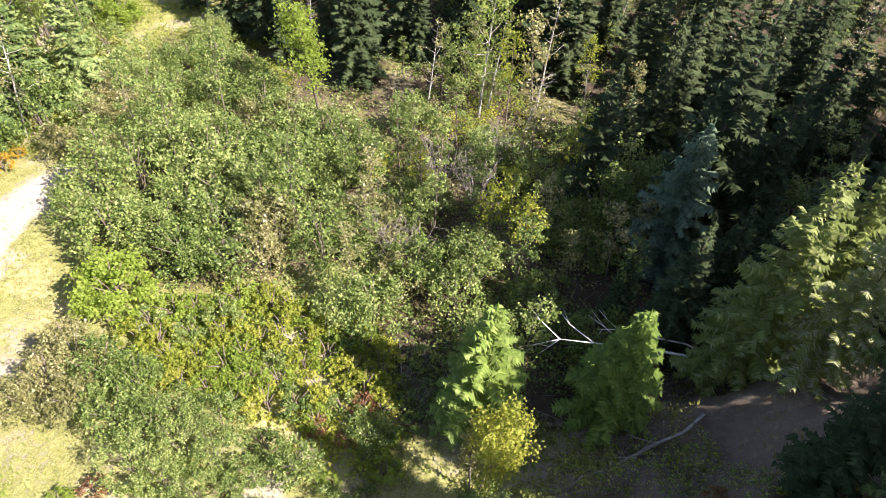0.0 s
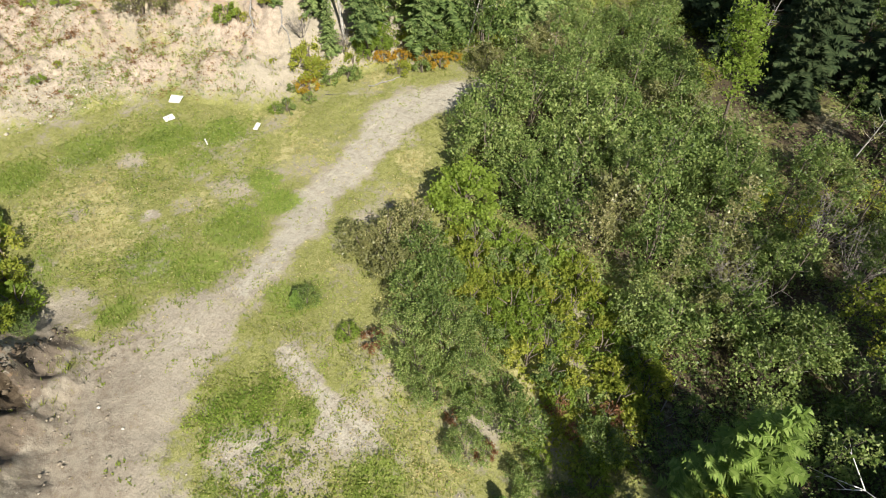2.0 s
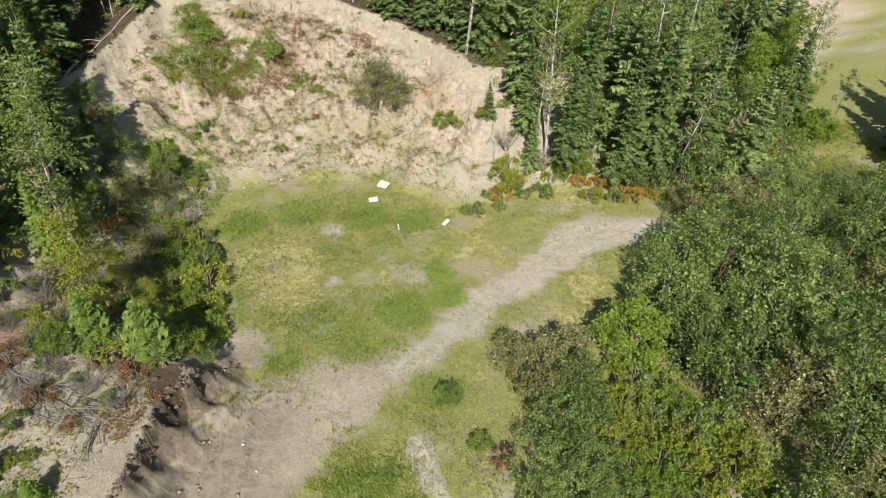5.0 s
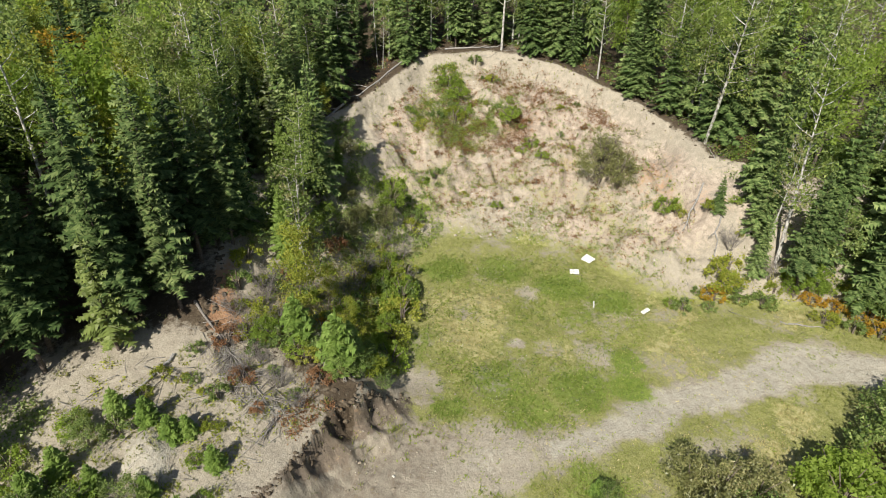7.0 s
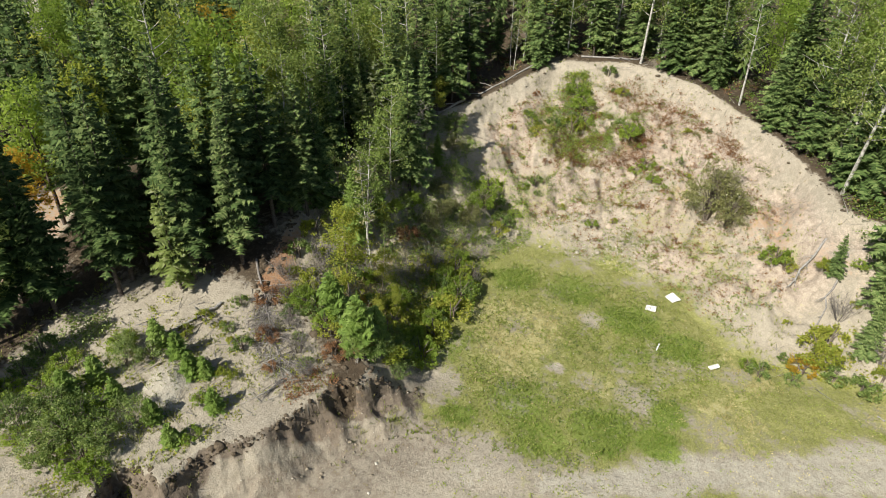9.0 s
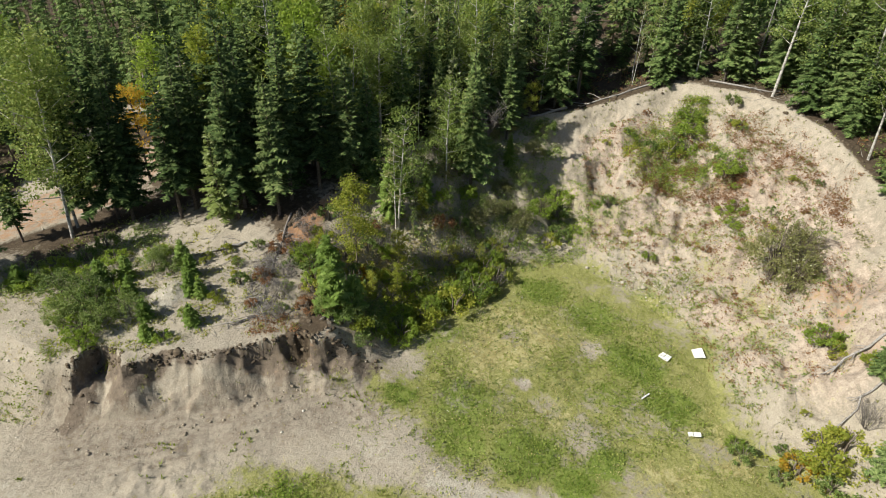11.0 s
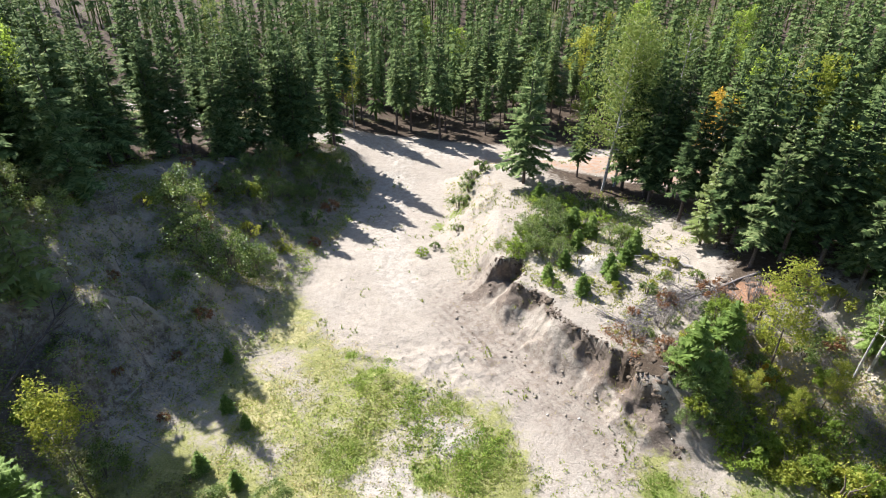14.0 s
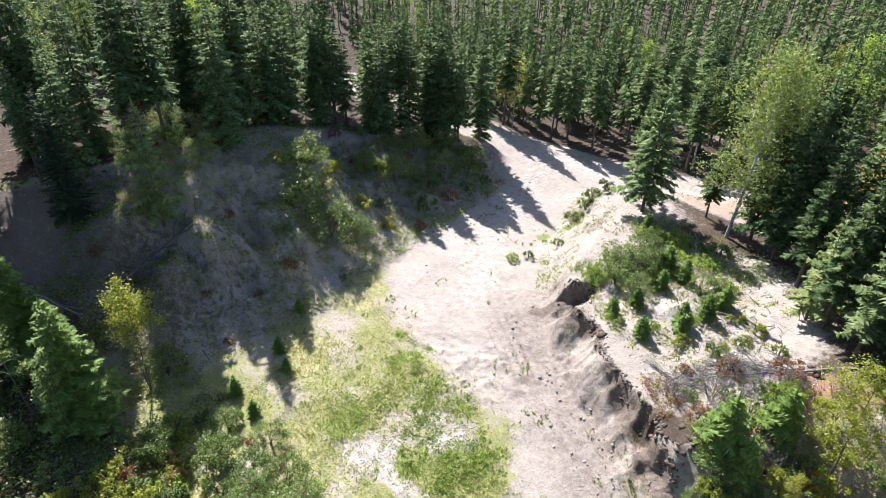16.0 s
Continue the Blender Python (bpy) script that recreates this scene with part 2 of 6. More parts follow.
W_CREST = [(-4.6, -27.6, 3.2), (-7.4, -21, 4.2), (-7.6, -16.2, 3.4), (-8.3, -14.4, 3.2), (-9.5, -12.2, 3.1), (-11.3, -10.6, 3.1), (-12.4, -9.4, 3.0), (-13.9, -8.4, 2.9), (-15.5, -7.1, 2.8), (-17.4, -6.6, 2.4), (-19.6, -9.5, 4.6),
           (-20.9, -13.9, 6.1), (-27, -14, 6.4), (-35, -13, 6.4), (-42, -10, 6.2), (-46.5, -6.4, 6.6), (-52, 0.4, 8.6), (-51.5, 6.2, 9.9), (-48, 11.5, 9.0),
           (-42.7, 15.6, 7.7), (-36.6, 17.8, 7.3), (-32.6, 18.6, 7.0), (-30.5, 23, 5.0), (-30, 35, 4.5), (-50, 90, 6), (-880, 290, 30), (-880, -480, 30),
           (-80, -70, 6), (-25, -36, 4), (-12, -29.5, 3.6)]
W_TOP = W_CREST + [(-17, -15.6, 4.6), (-13.5, -13, 3.1), (-14, -25, 3.9), (-17.5, -18.5, 4.3), (-30, -22, 6.5), (-42, -32, 7), (-62, 0, 11), (-62, 30, 9), (-10.5, -16.5, 3.9), (-13.8, -16, 4.1)]
E_TOE = [(6.8, -32, 0), (4.6, -26, 0), (4.2, -20, 0), (4.0, -15, 0), (3.4, -8, 0), (4.4, -3.5, 0), (5.6, 1, 0), (7.5, 5.5, 0), (12, 9, 0), (22, 12, 0), (40, 20, 0),
         (900, 200, 0), (900, -500, 0), (60, -60, 0), (20, -32.5, 0)]
E_CREST = [(8.3, -30.6, 2.3), (13.7, -22.6, 4.0), (18, -18.5, 5.6), (17, -10.6, 8.2), (17, -3, 8.6), (20, 3, 7.6), (28, 7, 7), (45, 12, 8), (880, 180, 30), (880, -480, 30),
           (60, -50, 6), (22, -29, 3.4)]


CUT = [(-8.4, -12.6), (-12.8, -8.6), (-16.8, -5.4)]
LIP = [(-6.4, -13.9), (-7.6, -14.2), (-8.2, -14.6), (-8.8, -15.0), (-9.6, -14.9), (-9.9, -13.6), (-9.7, -12.5), (-10.7, -12.1), (-11.7, -11.3), (-12.4, -10.1), (-14.0, -9.1),
       (-15.8, -7.8), (-16.8, -6.5), (-18.0, -5.5), (-18.8, -4.0)]
DUG = LIP + [(-16.5, -2.6), (-11, -6.6), (-6, -11.2)]


def hill(x, y, base, toe, crest, top):
    it, ic = inside(x, y, toe), inside(x, y, crest)
    dt, dc = edge_distance(x, y, toe), edge_distance(x, y, crest)
    s = np.where(ic, 1.0, np.where(it, dt / (dt + dc + 1e-6), 0.0))
    s = np.clip(s + s * (1 - s) * 1.6 * fbm(x, y, 0.5, 4, 81), 0, 1)
    p = 0.5 * s + 0.5 * s * s * (3 - 2 * s)
    lip = smooth(-x, 27, 33) * smooth(y, -9, -5)
    p = p * (1 - 0.14 * lip) + 0.14 * lip * smooth(s, 0.90, 0.985)
    return (blend(x, y, top, 5.0) - base) * p, s, dc, dt


ROAD = [(-16.5, -2.6), (-12, -5), (-8, -8.3), (-3, -12.5), (0, -18), (1.5, -24), (4, -34)]
ROAD_FAR = [(30, -34), (16, -34.3), (8, -35.5), (0, -35), (-8, -31.5), (-18, -29), (-26, -31)]
# grey footpath: plan places of its middle, with its half width
PATHWAY = [(-16.2, 24.0, 0.6), (-17.0, 21.6, 0.9), (-18.4, 17.6, 1.5), (-17.7, 14.7, 1.15), (-17.0, 11.6, 1.0), (-16.9, 9.0, 1.1), (-15.7, 6.8, 0.95), (-15.2, 4.8, 0.75), (-14.8, 2.4, 0.5)]
# bare ground worn by vehicles, from the dug bank down to the far road
WORN = [(-17.6, -5.2), (-16.3, -2.3), (-16.6, -0.6), (-14.9, 1.5), (-13.5, 0.2), (-12.5, -1.6), (-11.7, -3.3), (-10.5, -4.9), (-8.4, -6.3), (-5.6, -6.4), (-3.0, -7.6), (0.8, -8.6), (4.6, -12.7),
        (9, -17), (10, -30), (16, -33), (16, -38), (-30, -38), (-28, -27), (-10, -27), (-12, -14)]
SIDE_STRIP = [(-10.2, 1.0, 0.35), (-8.7, 0.9, 0.6), (-6.6, 0.5, 0.75), (-4.9, 0.5, 0.5)]
LUSH = [(-18.0, 7.6, 1.5, 0.95), (-18.7, 4.8, 1.9, 0.8), (-17.2, 1.9, 1.6, 0.7), (-19.4, 0.6, 1.8, 0.62), (-20.3, 8.2, 1.3, 0.9), (-27.8, 6.8, 2.0, 0.8), (-25.6, 9.2, 1.6, 0.8), (-30.4, 3.4, 2.0, 0.7), (-24.6, 6.6, 1.4, 0.5),
        (-31, -0.6, 1.6, 0.7), (-9.5, -0.9, 0.9, 0.62), (-7.9, -0.5, 0.9, 0.62), (-7.6, -4.3, 0.9, 0.55), (-10.3, -2.1, 1.0, 0.55), (-5.6, -4.7, 0.8, 0.6), (-3.2, -5.7, 0.8, 0.6), (-1.6, -7.2, 0.5, 0.9), (-17.8, -2.2, 1.1, 0.7),
        (-12.4, 3.6, 1.6, 0.6), (-2.4, -22.2, 0.7, 0.7), (-3.6, -23.6, 0.8, 0.7), (-23.0, -3.6, 1.5, 0.5), (-3.4, -0.4, 1.4, 0.6), (-9.0, -2.0, 0.9, 0.5)]
DRY = [(-25.6, -0.2, 3.2, 0.85), (-21.6, 0.4, 1.6, 0.5), (-14.7, 14.9, 1.6, 0.9), (-20.2, 11.0, 2.2, 0.8), (-13.0, 12.4, 1.5, 0.9), (-28.6, 2.0, 2.0, 0.6), (-22.0, 4.6, 1.5, 0.6), (-23.5, 12.0, 2.0, 0.5), (-1.6, 6.6, 1.0, 0.9),
       (1.4, -3.0, 2.2, 0.8), (2.8, -9.0, 2.0, 0.9), (-12.8, 5.6, 1.2, 0.6), (-2.4, 1.6, 1.6, 0.6), (-21.8, 19.0, 1.6, 0.8)]
PALE_SPOTS = [(-21.5, 6.7, 1.25, 0.62), (-22.4, 2.7, 0.5, 1.0), (-27.8, 4.05, 0.75, 0.7), (-19.6, -3.3, 1.5, 0.7), (-18.9, 0.8, 0.6, 0.5), (-8.1, -2.7, 1.2, 1.0), (-6.9, -3.0, 0.7, 0.8), (-22.2, 4.3, 0.9, 0.45),
        (-14.6, -0.8, 1.2, 0.8), (-13.9, 9.8, 0.7, 0.5), (-21.4, -5.0, 1.0, 0.5)]


def blots(x, y, spots, seed):
    """Soft uneven patches: plan place, radius and strength of each."""
    wx, wy = x + 1.5 * fbm(x, y, 0.45, 4, seed) + 0.5 * fbm(x, y, 1.8, 3, seed + 7), y + 1.5 * fbm(x, y, 0.45, 4, seed + 3) + 0.5 * fbm(x, y, 1.8, 3, seed + 9)
    m = np.zeros_like(x)
    for cx, cy, r, k in spots:
        m = np.maximum(m, k * smooth(-np.hypot(wx - cx, wy - cy) / r, -1.25, -0.55))
    return m


def band(x, y, line, seed):
    """Distance beyond the uneven edge of a strip whose half width changes along it."""
    d = np.full(x.shape, 1e9)
    n = fbm(x, y, 0.5, 4, seed) + 0.5 * fbm(x, y, 1.7, 3, seed + 5)
    for (ax, ay, aw), (bx, by, bw) in zip(line, line[1:]):
        ux, uy = bx - ax, by - ay
        k = np.clip(((x - ax) * ux + (y - ay) * uy) / (ux * ux + uy * uy), 0, 1)
        d = np.minimum(d, np.hypot(x - ax - k * ux, y - ay - k * uy) - aw - k * (bw - aw))
    return d + 1.3 * n


def cover(x, y, sw, se):
    """Turf, lush, dry and path shares of the pit floor."""
    flat = (1 - np.clip(sw * 6, 0, 1)) * (1 - np.clip(se * 6, 0, 1))
    path = 1 - smooth(band(x, y, PATHWAY, 53), -0.6, 0.8)
    side = 1 - smooth(band(x, y, SIDE_STRIP, 54), -0.2, 0.4)
    worn = edge_distance(x, y, WORN) * np.where(inside(x, y, WORN), -1, 1) + 2.2 * fbm(x, y, 0.4, 4, 57) + 1.2 * fbm(x, y, 1.5, 3, 58)
    lush, dry, pale = blots(x, y, LUSH, 63), blots(x, y, DRY, 64), blots(x, y, PALE_SPOTS, 65)
    turf = flat * smooth(worn, -0.9, 1.6) * (1 - path) * (1 - 0.9 * side) * np.clip(0.86 - 0.22 * smooth(x, -13, -9) * smooth(-y, -6, -2) + 1.5 * fbm(x, y, 0.5, 5, 61), 0.2, 1)
    turf = np.maximum(turf * (1 - pale), 0.9 * flat * lush * (1 - path) * (1 - 0.8 * pale))
    dry = np.clip(dry + 1.4 * fbm(x, y, 0.3, 4, 66) - 0.05, 0, 1) * (1 - 0.8 * lush)
    return turf, lush, dry, np.maximum(path, 0.75 * side), pale


def terrain(x, y):
    """Height and cover of the ground at plan places."""
    base = blend(x, y, FLOOR, 5.0)
    hw, sw, dcw, dtw = hill(x, y, base, W_TOE, W_CREST, W_TOP)
    he, se, dce, dte = hill(x, y, base, E_TOE, E_CREST, E_CREST)
    slope = 4 * (sw * (1 - sw) + se * (1 - se))
    h = base + hw + he
    near = smooth(np.hypot(x + 10, y) * -1, -140, -70)
    face = smooth(-x, 26, 32) * smooth(y, -8, -2) * 4 * sw * (1 - sw)
    h = h + near * (0.25 * fbm(x, y, 0.12, 3, 3) + 0.22 * fbm(x, y, 0.6, 4, 5) + 0.9 * slope * fbm(x, y, 0.35, 4, 9))
    h = h + near * face * (1.5 * fbm(x, y, 0.5, 5, 21) + 0.55 * fbm(x, y, 1.5, 3, 25) + 0.8 * np.abs(fbm(x * 0.6 + y * 0.9, x * 0.1, 0.9, 3, 23)) + 0.55 * fbm(x, y, 2.4, 3, 27))
    h = h + near * 0.5 * fbm(x, y, 1.3, 3, 45) * smooth(-np.hypot(x + 6.5, y + 17), -7, -3) * 4 * sw * (1 - sw)
    h = h + near * 0.42 * fbm(x, y, 1.4, 3, 48) * smooth(-np.hypot((x + 5.5) / 5, (y + 7) / 3), -1.1, -0.6)
    # the dug bank: a ragged upright face under the lip, with fans of loose soil at its foot
    wx, wy = x + 0.9 * fbm(x, y, 0.8, 4, 31) + 0.12 * fbm(x, y, 2.4, 2, 34), y + 0.9 * fbm(x, y, 0.8, 4, 32) + 0.12 * fbm(x, y, 2.4, 2, 36)
    dug, dl = inside(wx, wy, DUG), edge_distance(wx, wy, LIP, False)
    fan = np.clip(1 - dl / (2.3 + 2.4 * fbm(x, y, 0.45, 3, 35)), 0, 1)
    deep = base + (1.55 - 0.07 * (x + 13)) * fan ** 1.05 * np.clip(1.0 + 2.4 * fbm(x, y, 0.3, 2, 33) + 0.7 * fbm(x, y, 1.2, 3, 38), 0.2, 1.7) * (0.45 + 0.55 * smooth(x, -17.0, -14.5)) + 0.10 * fbm(x, y, 2.2, 3, 37)
    h = np.where(dug, np.minimum(h, h + (deep - h) * smooth(dl, 0.0, 0.16)), h)
    # upper face darkened in colour for the shade under the lip
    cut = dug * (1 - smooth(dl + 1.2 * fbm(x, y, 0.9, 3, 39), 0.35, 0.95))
    h = h + 0.55 * smooth(-np.hypot((x + 14.2) / 1.7, (y + 15.0) / 1.2), -1.0, -0.1)   # heap of fine gravel on the shelf
    droad = np.minimum(edge_distance(x, y, ROAD, False), edge_distance(x, y, ROAD_FAR, False))
    rut = smooth(-droad, -4, -2) * 0.03 * smooth(-y, 1, 5) * np.sin(droad * 8.6 + 3 * fbm(x, y, 0.2, 3, 41)) * smooth(fbm(x, y, 0.3, 2, 43), -0.1, 0.15)
    h = h + rut
    return h, sw, se, slope, cut, droad, face


def ground_height(x, y):
    return float(terrain(np.array([float(x)]), np.array([float(y)]))[0][0])


def axis(lo, hi, step, far):
    a = list(np.arange(lo, hi + step / 2, step))
    k = step
    while a[-1] < far:
        k *= 1.35
        a.append(a[-1] + k)
    k, out = step, [a[0]]
    while out[-1] > -far:
        k *= 1.35
        out.append(out[-1] - k)
    return np.array(out[:0:-1] + a)


def tri_mesh(name, V, F):
    V, F = np.asarray(V, np.float32).reshape(-1, 3), np.asarray(F, np.int32).reshape(-1, 3)
    me = bpy.data.meshes.new(name)
    me.vertices.add(len(V))
    me.vertices.foreach_set("co", V.ravel())
    me.loops.add(len(F) * 3)
    me.loops.foreach_set("vertex_index", F.ravel())
    me.polygons.add(len(F))
    me.polygons.foreach_set("loop_start", np.arange(0, len(F) * 3, 3, dtype=np.int32))
    me.update(calc_edges=True)
    me.validate()
    return me


gx, gy = axis(-60, 26, 0.4, 1500), axis(-46, 42, 0.4, 1500)
gx = np.sort(np.concatenate([gx, gx[(gx > -52) & (gx < -28)] + 0.2] + [gx[(gx > -18) & (gx < -6)] + k for k in (0.1, 0.2, 0.3)] + [gx[(gx > -27.9) & (gx < -18.1)] + 0.2]))
gy = np.sort(np.concatenate([gy, gy[(gy > -3.6) & (gy < 17)] + 0.2] + [gy[(gy > -16) & (gy < -4)] + k for k in (0.1, 0.2, 0.3)]))
X, Y = np.meshgrid(gx, gy)
H, SW, SE, SLOPE, CUTM, DROAD, FACE = terrain(X, Y)
nx, ny = len(gx), len(gy)
q = (np.arange(ny - 1)[:, None] * nx + np.arange(nx - 1)[None]).ravel()
ground_me = tri_mesh("ground", np.stack([X, Y, H], -1), np.concatenate([np.stack([q, q + 1, q + nx + 1], -1), np.stack([q, q + nx + 1, q + nx], -1)]))
ground_me.polygons.foreach_set("use_smooth", np.ones(len(ground_me.polygons), bool))
wob = fbm(X, Y, 0.25, 4, 51)
turf_m, lush_m, straw_m, path_m, pale_m = cover(X, Y, SW, SE)
turf_m = np.maximum(turf_m, 0.5 * FACE * (1 - smooth(SW, 0.3, 0.6)) * smooth(fbm(X, Y, 0.35, 4, 75), -0.08, 0.12))
turf_m = np.maximum(turf_m, 0.9 * smooth(SE, 0.9, 0.99) * smooth(fbm(X, Y, 0.3, 4, 101), -0.02, 0.14))
turf_m = np.maximum(turf_m, 0.55 * np.clip(SLOPE, 0, 1) * np.clip(fbm(X, Y, 0.5, 3, 71) * 3 - 0.1, 0, 1))
wood = np.maximum(smooth(SW, 0.97, 1.0) * (1 - smooth(-np.hypot(X + 13.5, Y + 15.5), -9, -6.5)), smooth(SE, 0.97, 1.0))
wood = np.maximum(wood, smooth(-Y, 37, 39) * (1 - smooth(SW, 0, 0.2)))
wood = np.maximum(wood, smooth(Y - 0.55 * np.abs(X + 4), 12, 16) * smooth(X, -13, -10) * 0.8)
wood = np.maximum(wood, smooth(X + 0.4 * Y, 22, 27) * smooth(Y, 7, 12))
wood = np.maximum(wood, 0.9 * smooth(X + wob * 4, 0.5, 4) * smooth(Y + wob * 4, 5, 8))
wood = np.maximum(wood, 0.8 * smooth(Y - 0.3 * np.abs(X + 7), 13, 15) * smooth(X, -14, -11))
wood = np.clip(wood * smooth(edge_distance(X, Y, ROAD_FAR, False) + wob, 2.2, 3.0) * (0.95 + 1.2 * fbm(X, Y, 0.35, 3, 95)), 0, 1)
wood = np.maximum(wood, 0.4 * smooth(SE, 0.05, 0.2) * (1 - smooth(SE, 0.93, 1)) * smooth(fbm(X, Y, 0.3, 4, 99), -0.08, 0.12))
wood = wood * (1 - smooth(-np.hypot(X + 6, Y + 25), -6, -3))
TRACKS = smooth(-DROAD, -3.2, -1.2) * smooth(np.sin(DROAD * 13.0 + 9 * fbm(X, Y, 0.15, 4, 47)), 0.1, 0.9) * smooth(fbm(X, Y, 0.35, 3, 49), -0.06, 0.1) * smooth(-Y, 0, 3)
straw_m = straw_m * turf_m
for nm, a in (("turf", turf_m), ("straw", straw_m), ("lush", lush_m), ("dust", np.maximum(np.maximum(0.9 * path_m, np.maximum(0.55 * pale_m, 0.9 * smooth(-np.hypot((X + 14.2) / 1.7, (Y + 15.0) / 1.2), -1.1, -0.6))), 0.55 * smooth(-DROAD - 2 * wob, -2.4, -0.6) * smooth(-Y, 9, 13))), ("sand", np.clip(FACE * 1.6 * smooth(0.5 * Y + 0.35 * (-X - 33) + 8 * fbm(X, Y, 0.3, 3, 91), -1, 5), 0, 1) * (1 - 0.5 * smooth(fbm(X, Y, 0.45, 3, 93), 0.05, 0.2))), ("litter", wood),
              # damp floor by the bank, shade coloured into the dug face, east slope darker
              ("damp_shade", np.clip(0.14 * TRACKS + 0.5 * smooth(-edge_distance(X, Y, CUT, False), -6.5, -2.0) * (SW < 0.8) + CUTM + (0.35 + 0.5 * smooth(Y, -3, 2)) * smooth(SE, 0.05, 0.3) * (1 - smooth(SE, 0.9, 1)), 0, 1)),
              ("rust", 0.5 * FACE * smooth(fbm(X, Y, 0.4, 4, 97), -0.02, 0.2) * smooth(SW, 0.4, 0.65) + smooth(SW, 0.75, 0.93) * (1 - smooth(SW, 0.985, 1.0)) * smooth(-np.hypot(X + 19.5, Y + 12.5), -8, -4) + 0.55 * smooth(-edge_distance(X, Y, ROAD_FAR, False) - 2 * wob, -3, -2.0) * smooth(-X, -2, 8))):
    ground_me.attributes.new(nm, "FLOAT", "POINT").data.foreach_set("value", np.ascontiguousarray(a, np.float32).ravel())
ground_me.materials.append(GROUND)
tagged(new("ground", ground_me), "sandy gravel pit floor with turf, steep soil banks and forest litter", "ground", kind="structure")


# ---- plant builders ----
def part(name, me, mat, parent, label="", kind=""):
    if not me.materials:
        me.materials.append(mat)
    ob = new(name, me)
    ob.parent = parent
    return tagged(ob, label, kind=kind)


def thing(name, m, label, category, group="", kind=""):
    ob = new(name)
    ob.empty_display_size = 0.3
    ob.matrix_basis = m
    return tagged(ob, label, category, group, kind)


def tube(V, F, pts, radii, sides=6):
    """Adds a tapered tube along pts."""
    pts = [np.asarray(p, float) for p in pts]
    base = len(V)
    for i, (p, r) in enumerate(zip(pts, radii)):
        d = pts[min(i + 1, len(pts) - 1)] - pts[max(i - 1, 0)]
        d /= np.linalg.norm(d) + 1e-9
        u = np.cross(d, (0.31, 0.87, 0.12) if abs(d[2]) > 0.5 else (0, 0, 1.0))
        u /= np.linalg.norm(u)
        v = np.cross(d, u)
        for k in range(sides):
            a = 2 * math.pi * k / sides
            V.append(p + r * (math.cos(a) * u + math.sin(a) * v))
    for i in range(len(pts) - 1):
        for k in range(sides):
            a, c = base + i * sides + k, base + i * sides + (k + 1) % sides
            F += [(a, c, c + sides), (a, c + sides, a + sides)]
    V.append(pts[-1])
    for k in range(sides):
        F.append((base + (len(pts) - 1) * sides + k, base + (len(pts) - 1) * sides + (k + 1) % sides, len(V) - 1))


